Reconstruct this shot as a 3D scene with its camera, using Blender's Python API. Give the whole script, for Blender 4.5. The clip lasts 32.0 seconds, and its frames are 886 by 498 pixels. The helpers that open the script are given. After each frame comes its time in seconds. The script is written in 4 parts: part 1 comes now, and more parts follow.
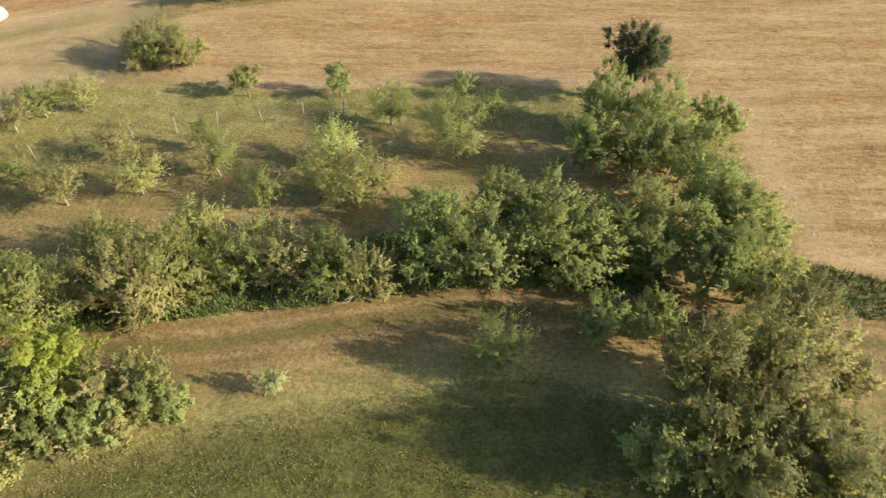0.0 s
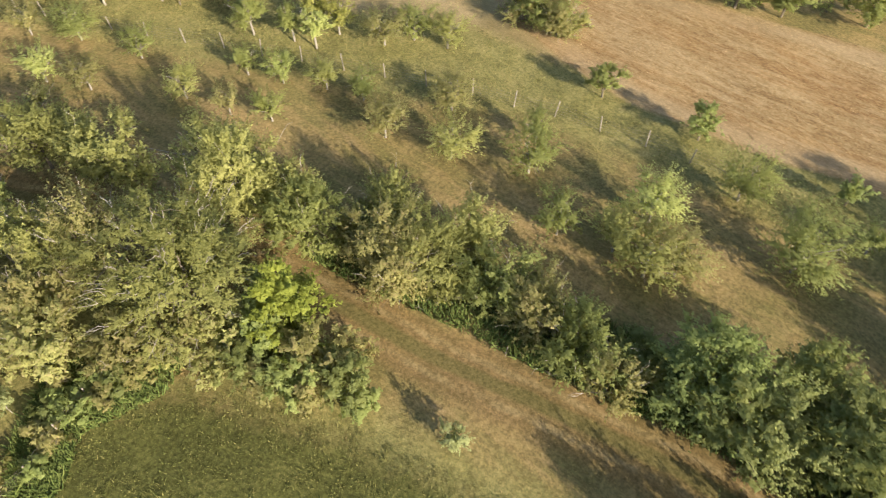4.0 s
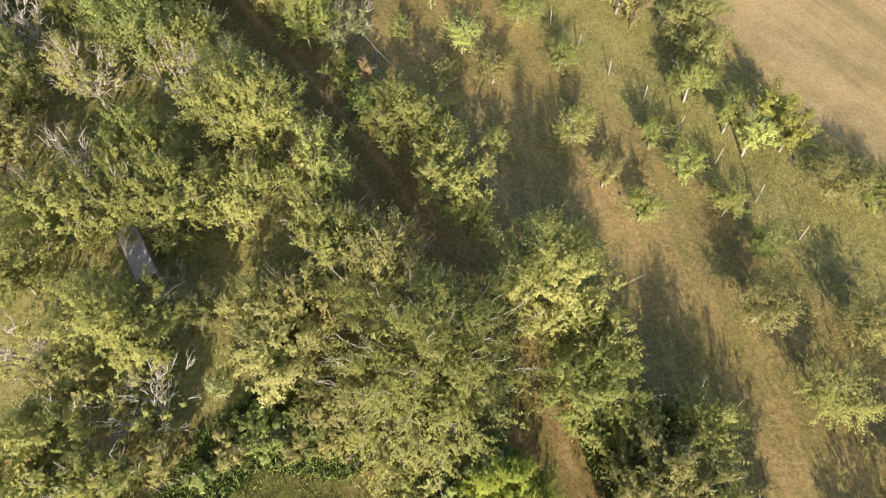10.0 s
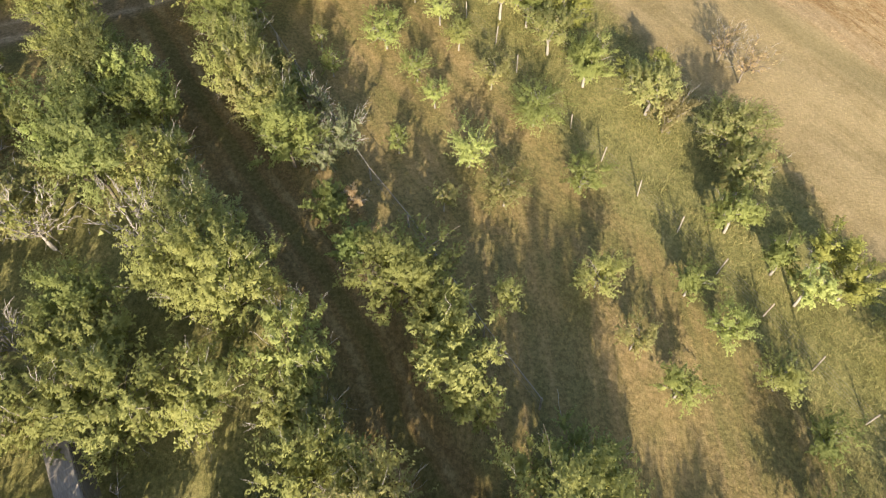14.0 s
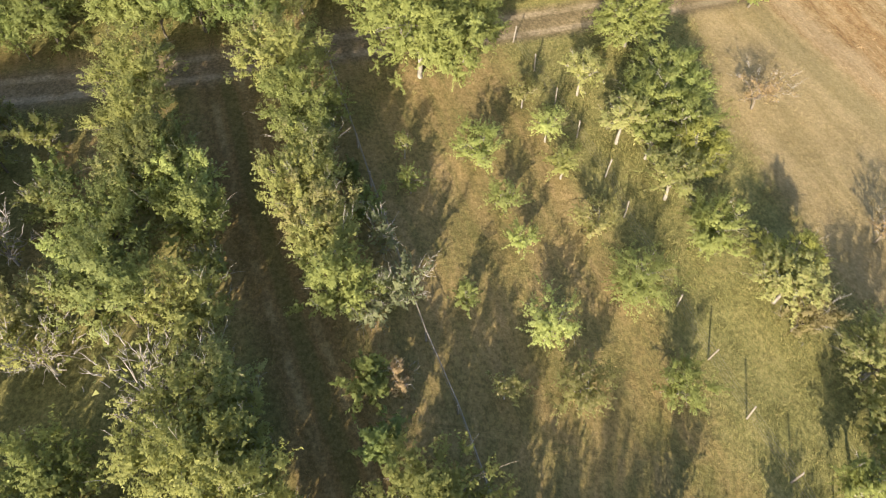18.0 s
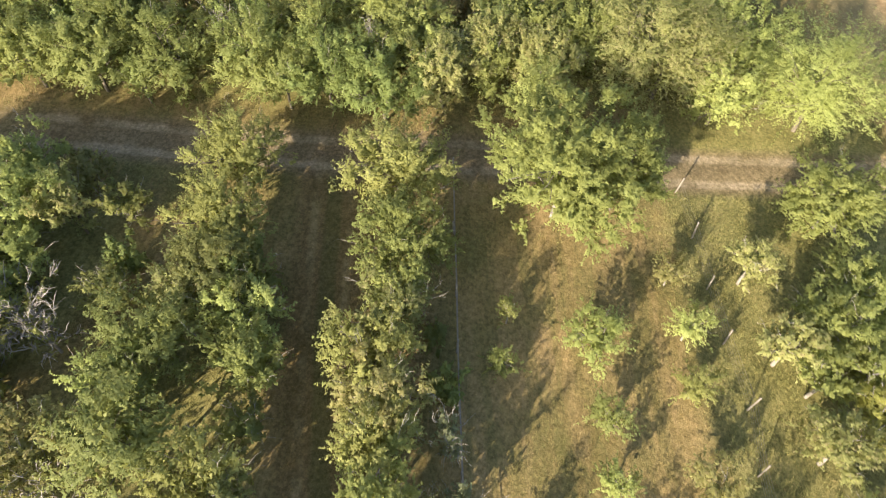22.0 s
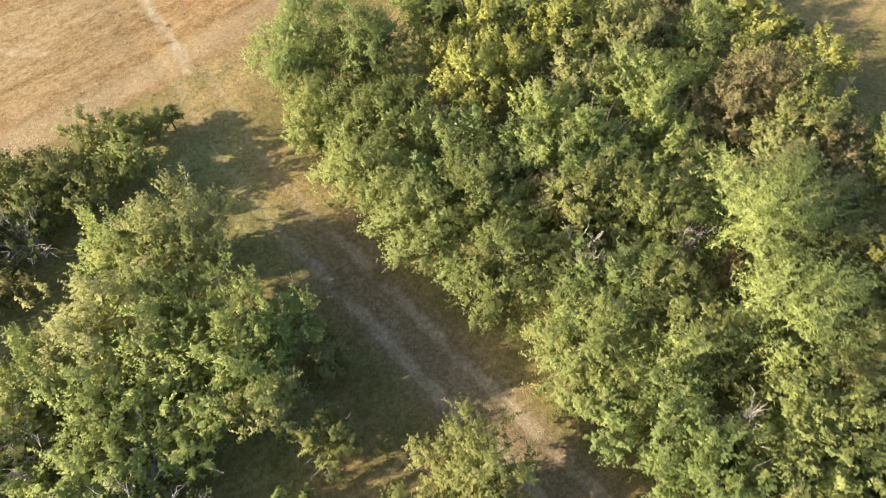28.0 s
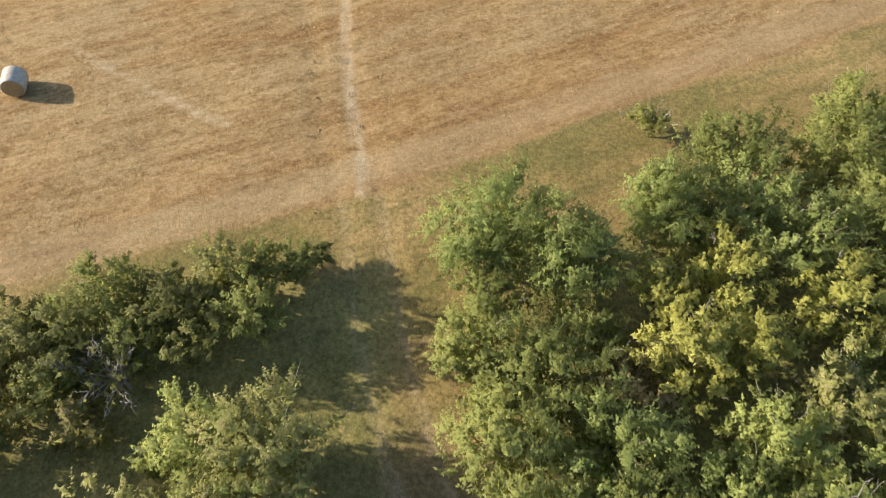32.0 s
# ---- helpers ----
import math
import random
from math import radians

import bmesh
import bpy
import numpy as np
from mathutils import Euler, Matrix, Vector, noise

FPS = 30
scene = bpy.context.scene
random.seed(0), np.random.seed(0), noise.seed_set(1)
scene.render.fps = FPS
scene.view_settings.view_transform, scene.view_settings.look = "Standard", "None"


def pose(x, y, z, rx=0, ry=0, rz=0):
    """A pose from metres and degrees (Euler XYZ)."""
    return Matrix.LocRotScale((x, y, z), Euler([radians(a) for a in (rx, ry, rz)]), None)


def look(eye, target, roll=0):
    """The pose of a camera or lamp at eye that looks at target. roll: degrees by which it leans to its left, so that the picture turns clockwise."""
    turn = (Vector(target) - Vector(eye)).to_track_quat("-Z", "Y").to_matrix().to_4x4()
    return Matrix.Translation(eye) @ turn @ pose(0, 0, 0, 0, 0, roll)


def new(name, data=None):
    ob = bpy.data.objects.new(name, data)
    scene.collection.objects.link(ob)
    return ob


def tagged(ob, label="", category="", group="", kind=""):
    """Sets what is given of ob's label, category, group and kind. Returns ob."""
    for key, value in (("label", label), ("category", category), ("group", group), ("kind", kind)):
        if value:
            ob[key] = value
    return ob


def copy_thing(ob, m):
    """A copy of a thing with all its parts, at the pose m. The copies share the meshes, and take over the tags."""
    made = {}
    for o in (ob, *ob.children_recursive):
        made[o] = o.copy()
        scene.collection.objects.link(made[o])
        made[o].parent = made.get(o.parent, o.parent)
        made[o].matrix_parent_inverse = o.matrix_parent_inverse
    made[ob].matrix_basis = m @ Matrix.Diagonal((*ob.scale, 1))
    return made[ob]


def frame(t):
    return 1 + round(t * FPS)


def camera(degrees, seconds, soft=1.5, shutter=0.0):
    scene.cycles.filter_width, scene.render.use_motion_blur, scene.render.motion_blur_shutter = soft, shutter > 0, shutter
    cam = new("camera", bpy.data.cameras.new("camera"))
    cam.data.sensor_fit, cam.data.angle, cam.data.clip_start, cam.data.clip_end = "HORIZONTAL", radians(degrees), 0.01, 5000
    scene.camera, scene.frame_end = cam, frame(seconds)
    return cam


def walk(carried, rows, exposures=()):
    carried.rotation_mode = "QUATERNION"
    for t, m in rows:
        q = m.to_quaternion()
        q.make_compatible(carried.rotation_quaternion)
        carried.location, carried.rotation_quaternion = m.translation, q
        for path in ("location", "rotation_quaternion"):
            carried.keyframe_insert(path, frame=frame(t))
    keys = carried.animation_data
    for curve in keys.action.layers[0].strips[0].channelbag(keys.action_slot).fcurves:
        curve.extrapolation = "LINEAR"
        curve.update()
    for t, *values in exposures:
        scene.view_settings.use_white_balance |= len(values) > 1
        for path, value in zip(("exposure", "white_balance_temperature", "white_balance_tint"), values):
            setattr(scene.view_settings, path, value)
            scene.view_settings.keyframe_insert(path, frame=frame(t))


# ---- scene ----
cam = camera(68.0, 32.0, 1.1, 0.38)
UNIT = 1.28              # metres to a unit of the plan, in which all places below are given
METRES, EYE, TILT, LEAN, TURN = 66.0 * UNIT, 22.6 * UNIT, -48.0, 0.0, 0.0
ROWS = [
    (0.0, 0.0, 0.0, 0.0, -0.0, 0.0, -0.0),
    (0.5, 0.0002, 0.0075, 0.0082, 2.85, -0.92, -3.18),
    (1.0, -0.0005, 0.0158, 0.0169, 5.93, -1.99, -6.56),
    (1.5, -0.0022, 0.0232, 0.0248, 8.77, -2.91, -9.64),
    (2.0, -0.0047, 0.0312, 0.033, 12.05, -4.02, -13.05),
    (2.5, -0.0081, 0.0384, 0.0404, 15.36, -5.26, -16.41),
    (3.0, -0.0127, 0.0458, 0.0482, 19.08, -6.84, -20.0),
    (3.5, -0.0177, 0.0526, 0.0551, 22.67, -8.52, -23.21),
    (4.0, -0.0241, 0.0595, 0.062, 26.66, -10.56, -26.53),
    (4.5, -0.0305, 0.0655, 0.0683, 30.58, -12.75, -29.48),
    (6.5, -0.0647, 0.0858, 0.0903, 49.55, -25.4, -40.16),
    (7.0, -0.0748, 0.0899, 0.0944, 55.32, -29.6, -42.31),
    (7.5, -0.0847, 0.0929, 0.0971, 60.91, -33.78, -44.07),
    (8.0, -0.0956, 0.0962, 0.1, 67.45, -38.77, -45.58),
    (8.5, -0.1066, 0.0981, 0.1022, 73.38, -43.42, -46.64),
    (9.0, -0.1186, 0.1005, 0.1044, 73.9, -43.81, -46.69),
    (9.5, -0.1305, 0.1024, 0.1063, 73.88, -43.83, -46.75),
    (10.0, -0.1449, 0.1047, 0.1086, 73.89, -43.86, -46.79),
    (10.5, -0.1581, 0.1069, 0.1109, 73.89, -43.87, -46.81),
    (11.0, -0.1728, 0.1093, 0.1131, 73.88, -43.84, -46.85),
    (11.5, -0.1869, 0.1114, 0.1155, 73.88, -43.84, -46.88),
    (12.0, -0.2026, 0.1135, 0.1178, 73.96, -43.92, -46.97),
    (12.5, -0.2169, 0.1155, 0.12, 75.13, -44.77, -47.09),
    (13.0, -0.2326, 0.1173, 0.1221, 75.47, -45.02, -47.17),
    (13.5, -0.2473, 0.1193, 0.1244, 75.52, -45.07, -47.2),
    (14.0, -0.2639, 0.1215, 0.1272, 75.5, -45.09, -47.23),
    (14.5, -0.2796, 0.1239, 0.1298, 75.53, -45.1, -47.24),
    (16.5, -0.3424, 0.1321, 0.1388, 80.62, -48.86, -47.84),
    (17.0, -0.3584, 0.1333, 0.1399, 85.08, -52.16, -48.08),
    (17.5, -0.3733, 0.1337, 0.1406, 89.33, -55.35, -48.16),
    (18.0, -0.3893, 0.1339, 0.141, 93.95, -58.83, -48.06),
    (18.5, -0.4041, 0.1336, 0.1411, 96.9, -61.09, -47.89),
    (19.0, -0.4203, 0.1335, 0.1412, 96.99, -61.18, -47.86),
    (19.5, -0.4354, 0.1332, 0.1404, 98.6, -62.34, -47.78),
    (20.0, -0.4521, 0.1328, 0.14, 101.23, -64.3, -47.51),
    (20.5, -0.4675, 0.1321, 0.139, 105.23, -67.26, -47.04),
    (21.0, -0.4843, 0.131, 0.1373, 110.15, -70.86, -46.2),
    (21.5, -0.4999, 0.1294, 0.1353, 114.52, -74.01, -45.21),
    (22.0, -0.5162, 0.1271, 0.132, 119.07, -77.19, -44.0),
    (22.5, -0.531, 0.1238, 0.128, 123.43, -80.2, -42.67),
    (23.0, -0.5467, 0.1196, 0.1232, 129.31, -84.14, -40.44),
    (23.5, -0.5606, 0.1147, 0.117, 134.87, -87.63, -37.94),
    (24.0, -0.5762, 0.1079, 0.1095, 140.54, -91.07, -34.83),
    (24.5, -0.5907, 0.1009, 0.1018, 144.15, -93.1, -32.48),
    (25.0, -0.6062, 0.0906, 0.0913, 147.15, -94.84, -30.51),
    (25.5, -0.621, 0.0816, 0.0812, 149.75, -96.15, -28.47),
    (27.5, -0.6698, 0.0384, 0.033, 158.39, -100.02, -21.56),
    (28.0, -0.6805, 0.0267, 0.0198, 160.36, -100.77, -19.77),
    (28.5, -0.6898, 0.0153, 0.007, 162.36, -101.5, -17.86),
    (29.0, -0.6986, 0.003, -0.0073, 165.83, -102.54, -14.36),
    (29.5, -0.7054, -0.0089, -0.021, 169.6, -103.42, -10.28),
    (30.0, -0.7107, -0.0223, -0.0366, 173.39, -104.1, -6.08),
    (30.5, -0.7142, -0.0355, -0.0514, 175.39, -104.47, -3.81),
    (31.0, -0.7176, -0.0488, -0.0672, 175.81, -104.5, -3.31),
    (31.5, -0.7201, -0.0615, -0.0821, 176.19, -104.59, -2.89),
    (32.0, -0.7226, -0.0753, -0.0983, 176.74, -104.72, -2.26),
]
walk(cam, [(t, pose(0, 0, EYE, TILT, LEAN, TURN) @ pose(METRES * x, METRES * y, METRES * z, 90 + pitch, roll, yaw)) for t, x, y, z, yaw, pitch, roll in ROWS],
     exposures=[(0, 1.44), (8, 1.44), (13, 1.54), (19, 1.56), (24.5, 1.80), (28, 1.70), (30.5, 1.44), (32, 1.25)])

# ---- world, sun, exposure ----
SUN_AZ, SUN_EL = -12.8, 23.2          # degrees: from +x towards +y, and above the horizon
world = bpy.data.worlds.new("world")
scene.world = world
world.use_nodes = True
wn = world.node_tree
sky = wn.nodes.new("ShaderNodeTexSky")
sky.sky_type = "NISHITA"
sky.sun_disc = False
sky.sun_elevation = radians(SUN_EL)
sky.sun_rotation = radians(90 - SUN_AZ)
sky.air_density, sky.dust_density = 1.0, 2.0
wn.links.new(sky.outputs[0], wn.nodes["Background"].inputs[0])
wn.nodes["Background"].inputs[1].default_value = 0.112
sun_dir = Vector((math.cos(radians(SUN_EL)) * math.cos(radians(SUN_AZ)), math.cos(radians(SUN_EL)) * math.sin(radians(SUN_AZ)), math.sin(radians(SUN_EL))))
sun = new("sun", bpy.data.lights.new("sun", "SUN"))
sun.data.energy, sun.data.angle, sun.data.color = 5.0, radians(0.6), (1.0, 0.86, 0.68)
sun.matrix_world = look(sun_dir * 100, (0, 0, 0))
scene.view_settings.exposure = 1.44


# ---- materials ----
class Mat:
    """A node material with short helpers."""

    def __init__(self, name, rough=0.7, spec=0.3):
        self.m = bpy.data.materials.new(name)
        self.m.use_nodes = True
        self.t = self.m.node_tree
        self.b = self.t.nodes["Principled BSDF"]
        self.b.inputs["Roughness"].default_value = rough
        self.b.inputs["Specular IOR Level"].default_value = spec
        self.out = self.t.nodes["Material Output"]

    def node(self, kind, **inputs):
        n = self.t.nodes.new(kind)
        for k, v in inputs.items():
            self.put(n.inputs[k.replace("_", " ")], v)
        return n

    def put(self, socket, v):
        if hasattr(v, "is_output") or isinstance(v, bpy.types.NodeSocket):
            self.t.links.new(v, socket)
        else:
            socket.default_value = v

    def math(self, op, a, b=0.0, c=0.0):
        n = self.t.nodes.new("ShaderNodeMath")
        n.operation = op
        for s, v in zip(n.inputs, (a, b, c)):
            self.put(s, v)
        return n.outputs[0]

    def noise(self, vec, scale, detail=3.0, rough=0.55, distort=0.0):
        n = self.t.nodes.new("ShaderNodeTexNoise")
        if vec is not None:
            self.t.links.new(vec, n.inputs["Vector"])
        n.inputs["Scale"].default_value, n.inputs["Detail"].default_value = scale, detail
        n.inputs["Roughness"].default_value, n.inputs["Distortion"].default_value = rough, distort
        return n.outputs["Fac"]

    def step(self, v, a, b):
        n = self.t.nodes.new("ShaderNodeMapRange")
        n.interpolation_type = "SMOOTHSTEP"
        self.put(n.inputs[0], v)
        n.inputs[1].default_value, n.inputs[2].default_value = a, b
        return n.outputs[0]

    def mix(self, f, a, b, kind="MIX"):
        n = self.t.nodes.new("ShaderNodeMix")
        n.data_type, n.blend_type = "RGBA", kind
        self.put(n.inputs[0], f)
        for s, v in ((n.inputs[6], a), (n.inputs[7], b)):
            self.put(s, v if not isinstance(v, tuple) else (*v, 1.0) if len(v) == 3 else v)
        return n.outputs[2]

    def ramp(self, f, *stops):
        n = self.t.nodes.new("ShaderNodeValToRGB")
        self.put(n.inputs[0], f)
        e = n.color_ramp.elements
        while len(e) < len(stops):
            e.new(0.5)
        for el, (p, c) in zip(e, stops):
            el.position, el.color = p, (*c, 1)
        return n.outputs[0]

    def attr(self, name):
        n = self.t.nodes.new("ShaderNodeAttribute")
        n.attribute_name = name
        return n.outputs["Fac"]

    def coords(self, kind="Object"):
        return self.t.nodes.new("ShaderNodeTexCoord").outputs[kind]

    def bump(self, height, strength, dist=0.02):
        n = self.t.nodes.new("ShaderNodeBump")
        self.put(n.inputs["Height"], height)
        n.inputs["Strength"].default_value, n.inputs["Distance"].default_value = strength, dist
        self.t.links.new(n.outputs[0], self.b.inputs["Normal"])

    def colour(self, c):
        self.put(self.b.inputs["Base Color"], c if not isinstance(c, tuple) else (*c, 1))
        return self


def leaf_material(name, dark, mid, light, glow=0.50, dry=None):
    """Foliage: three tones leaf by leaf, patches over the crown, some light through the blade."""
    k = Mat(name, 0.68, 0.14)
    isl = k.t.nodes.new("ShaderNodeNewGeometry").outputs["Random Per Island"]
    rnd = k.t.nodes.new("ShaderNodeObjectInfo").outputs["Random"]
    patch = k.noise(k.coords(), 1.5, 3.0, 0.6)
    f = k.math("ADD", k.math("MULTIPLY", isl, 0.20), k.math("MULTIPLY", patch, 0.88))
    f = k.math("ADD", f, k.math("MULTIPLY_ADD", rnd, 0.3, -0.22))
    c = k.ramp(f, (0.1, dark), (0.5, mid), (0.95, light))
    if dry:
        c = k.mix(k.step(k.math("ADD", isl, k.math("MULTIPLY", k.noise(k.coords(), 2.3, 1.0), 0.8)), 1.15, 1.35), c, dry)
    k.colour(c)
    tr = k.node("ShaderNodeBsdfTranslucent")
    k.put(tr.inputs["Color"], k.mix(0.52, c, (0.44, 0.45, 0.13), "MIX"))
    mx = k.node("ShaderNodeMixShader")
    mx.inputs[0].default_value = glow
    k.t.links.new(k.b.outputs[0], mx.inputs[1])
    k.t.links.new(tr.outputs[0], mx.inputs[2])
    k.t.links.new(mx.outputs[0], k.out.inputs[0])
    return k.m


LEAF = {
    "green": leaf_material("leaf_green", (0.076, 0.096, 0.037), (0.172, 0.197, 0.069), (0.281, 0.302, 0.122)),
    "leafgreen": leaf_material("leaf_mid_green", (0.103, 0.124, 0.044), (0.207, 0.234, 0.077), (0.304, 0.326, 0.126)),
    "fresh": leaf_material("leaf_fresh", (0.103, 0.140, 0.051), (0.215, 0.261, 0.087), (0.323, 0.357, 0.146)),
    "olive": leaf_material("leaf_olive", (0.119, 0.119, 0.049), (0.253, 0.242, 0.094), (0.384, 0.360, 0.159), dry=(0.280, 0.234, 0.119)),
    "pale": leaf_material("leaf_pale", (0.128, 0.136, 0.051), (0.257, 0.265, 0.089), (0.372, 0.371, 0.147)),
    "walnut": leaf_material("leaf_walnut", (0.118, 0.136, 0.049), (0.234, 0.259, 0.084), (0.340, 0.360, 0.134)),
    "deep": leaf_material("leaf_deep", (0.083, 0.092, 0.038), (0.170, 0.179, 0.068), (0.270, 0.271, 0.111)),
    "sunny": leaf_material("leaf_sunny", (0.156, 0.186, 0.063), (0.321, 0.364, 0.119), (0.454, 0.476, 0.188)),
    "straw_green": leaf_material("leaf_straw_green", (0.143, 0.155, 0.062), (0.301, 0.309, 0.116), (0.435, 0.433, 0.188), dry=(0.321, 0.280, 0.147)),
    "silver": leaf_material("leaf_silver", (0.161, 0.183, 0.088), (0.310, 0.339, 0.156), (0.447, 0.471, 0.241)),
    "dusky": leaf_material("leaf_dusky", (0.064, 0.073, 0.027), (0.147, 0.156, 0.053), (0.258, 0.259, 0.098), dry=(0.196, 0.172, 0.094)),
    "grey": leaf_material("leaf_grey", (0.142, 0.154, 0.089), (0.237, 0.252, 0.141), (0.334, 0.346, 0.208)),
    "yellow": leaf_material("leaf_yellow", (0.110, 0.135, 0.028), (0.232, 0.270, 0.052), (0.350, 0.378, 0.086)),
    "turning": leaf_material("leaf_turning", (0.161, 0.166, 0.053), (0.326, 0.327, 0.090), (0.459, 0.456, 0.144)),
    "autumn": leaf_material("leaf_autumn", (0.142, 0.122, 0.066), (0.257, 0.215, 0.107), (0.372, 0.302, 0.163)),
    "russet": leaf_material("leaf_russet", (0.167, 0.109, 0.066), (0.308, 0.217, 0.126), (0.436, 0.333, 0.193)),
    "needle": leaf_material("leaf_needle", (0.022, 0.031, 0.010), (0.048, 0.060, 0.019), (0.090, 0.104, 0.038), 0.1),
}


def bark_material(name, a, b, scale=14.0):
    k = Mat(name, 0.85, 0.2)
    n = k.noise(k.coords(), scale, 4.0)
    k.colour(k.ramp(n, (0.3, a), (0.7, b)))
    k.bump(n, 0.5, 0.02)
    return k.m


BARK = bark_material("bark", (0.10, 0.085, 0.065), (0.20, 0.17, 0.13))
PALE_BARK = bark_material("pale_bark", (0.165, 0.148, 0.122), (0.31, 0.285, 0.245))
DEAD_WOOD = bark_material("dead_wood", (0.20, 0.18, 0.155), (0.36, 0.33, 0.29))


def land_material():
    """Meadow, stubble, lane and road by the distances that the sheet carries."""
    k = Mat("land", 0.95, 0.1)
    pos = k.coords()
    big, mid, fine = k.noise(pos, 0.16, 3.0), k.noise(pos, 0.9, 4.0), k.noise(pos, 7.0, 4.0, 0.7)
    tiny = k.noise(pos, 26.0, 3.0, 0.7)
    wob = k.math("MULTIPLY_ADD", mid, 2.4, -1.2)

    def inside(name, soft, wobble=0.5):
        return k.step(k.math("ADD", k.attr(name), k.math("MULTIPLY", wob, wobble)), -soft, soft)

    comb = k.node("ShaderNodeCombineXYZ")
    k.put(comb.inputs[0], k.attr("comb"))
    k.put(comb.inputs[1], k.math("MULTIPLY", k.attr("along"), 0.12))
    # meadow: dry and green patches
    mix1 = k.math("ADD", k.math("MULTIPLY", big, 0.75), k.math("MULTIPLY", fine, 0.35))
    meadow = k.ramp(mix1, (0.36, (0.138, 0.125, 0.045)), (0.50, (0.245, 0.186, 0.078)), (0.68, (0.341, 0.245, 0.116)))
    meadow = k.mix(k.math("MULTIPLY", k.step(k.noise(pos, 0.38, 4.0, 0.65), 0.46, 0.62), 0.45), meadow, (0.140, 0.138, 0.048))
    meadow = k.mix(k.math("MULTIPLY", k.step(fine, 0.45, 0.75), 0.35), meadow, (0.072, 0.060, 0.024))
    swath = k.noise(comb.outputs[0], 1.3, 4.0, 0.62, 0.25)
    meadow = k.mix(k.math("MULTIPLY", k.step(swath, 0.47, 0.60), 0.42), meadow, (0.128, 0.124, 0.044))
    meadow = k.mix(k.math("MULTIPLY", k.step(swath, 0.46, 0.36), 0.45), meadow, (0.300, 0.212, 0.104))
    wild = k.ramp(k.math("ADD", k.math("MULTIPLY", mid, 0.6), k.math("MULTIPLY", fine, 0.45)), (0.3, (0.121, 0.119, 0.041)), (0.55, (0.224, 0.204, 0.078)), (0.8, (0.338, 0.279, 0.124)))
    c = k.mix(inside("wild", 1.0, 0.7), meadow, wild)
    green = k.ramp(k.math("ADD", k.math("MULTIPLY", mid, 0.4), k.math("MULTIPLY", fine, 0.6)), (0.3, (0.050, 0.052, 0.016)), (0.55, (0.104, 0.106, 0.031)), (0.8, (0.178, 0.160, 0.060)))
    c = k.mix(inside("green", 0.9, 0.8), c, green)
    # dry strip and stubble, combed along the edge of the field
    fd = k.attr("field")
    short = k.node("ShaderNodeCombineXYZ")
    k.put(short.inputs[0], k.attr("comb"))
    k.put(short.inputs[1], k.math("MULTIPLY", k.attr("along"), 0.38))
    rows = k.noise(comb.outputs[0], 0.9, 4.0, 0.65, 0.2)
    rows2 = k.noise(short.outputs[0], 3.6, 6.0, 0.78, 0.35)
    dry = k.ramp(k.math("ADD", k.math("MULTIPLY", mid, 0.45), k.math("MULTIPLY", fine, 0.5)), (0.25, (0.270, 0.200, 0.100)), (0.55, (0.405, 0.306, 0.165)), (0.85, (0.530, 0.412, 0.245)))
    dry = k.mix(k.math("MULTIPLY", k.step(rows, 0.50, 0.62), 0.4), dry, (0.215, 0.172, 0.080))
    dry = k.mix(k.math("MULTIPLY", k.step(k.noise(comb.outputs[0], 0.55, 3.0, 0.5, 0.3), 0.48, 0.62), 0.4), dry, (0.470, 0.358, 0.205))
    dry = k.mix(k.math("MULTIPLY", k.step(k.math("ABSOLUTE", k.math("ADD", fd, 1.3)), 1.2, 0.3), 0.42), dry, (0.200, 0.168, 0.078))
    c = k.mix(inside("dry", 0.8, 0.6), c, dry)
    sf = k.math("ADD", k.math("MULTIPLY", rows, 0.43), k.math("ADD", k.math("MULTIPLY", rows2, 0.57), k.math("MULTIPLY", fine, 0.35)))
    straw = k.ramp(sf, (0.50, (0.170, 0.100, 0.044)), (0.62, (0.306, 0.198, 0.094)), (0.77, (0.462, 0.336, 0.190)))
    straw = k.mix(k.math("MULTIPLY", k.step(k.noise(comb.outputs[0], 0.35, 3.0, 0.6, 0.4), 0.46, 0.64), 0.42), straw, k.mix(1.0, straw, (0.88, 0.69, 0.52), "MULTIPLY"))
    thin = k.step(k.noise(comb.outputs[0], 2.6, 1.0), 0.56, 0.66)
    straw = k.mix(k.math("MULTIPLY", thin, 0.3), straw, (0.500, 0.375, 0.230))
    edge = k.step(k.math("ABSOLUTE", k.math("SUBTRACT", fd, 1.0)), 1.4, 0.2)
    straw = k.mix(k.math("MULTIPLY", edge, 0.45), straw, (0.430, 0.325, 0.205))
    c = k.mix(inside("field", 0.25, 0.25), c, straw)
    # lane: two faint ruts in brown grass
    ld = k.math("ABSOLUTE", k.math("ADD", k.attr("lane"), k.math("MULTIPLY", wob, 0.12)))
    band = k.step(ld, 1.9, 1.0)
    lane = k.ramp(k.math("ADD", k.math("MULTIPLY", mid, 0.4), k.math("MULTIPLY", fine, 0.55)), (0.3, (0.112, 0.074, 0.032)), (0.6, (0.206, 0.136, 0.062)), (0.85, (0.270, 0.192, 0.098)))
    c = k.mix(k.math("MULTIPLY", band, 0.62), c, lane)
    rut = k.math("MULTIPLY", k.step(k.math("ABSOLUTE", k.math("SUBTRACT", ld, 0.72)), 0.26, 0.05), k.step(mid, 0.3, 0.6))
    c = k.mix(k.math("MULTIPLY", k.step(ld, 0.45, 0.2), 0.72), c, (0.118, 0.110, 0.040))
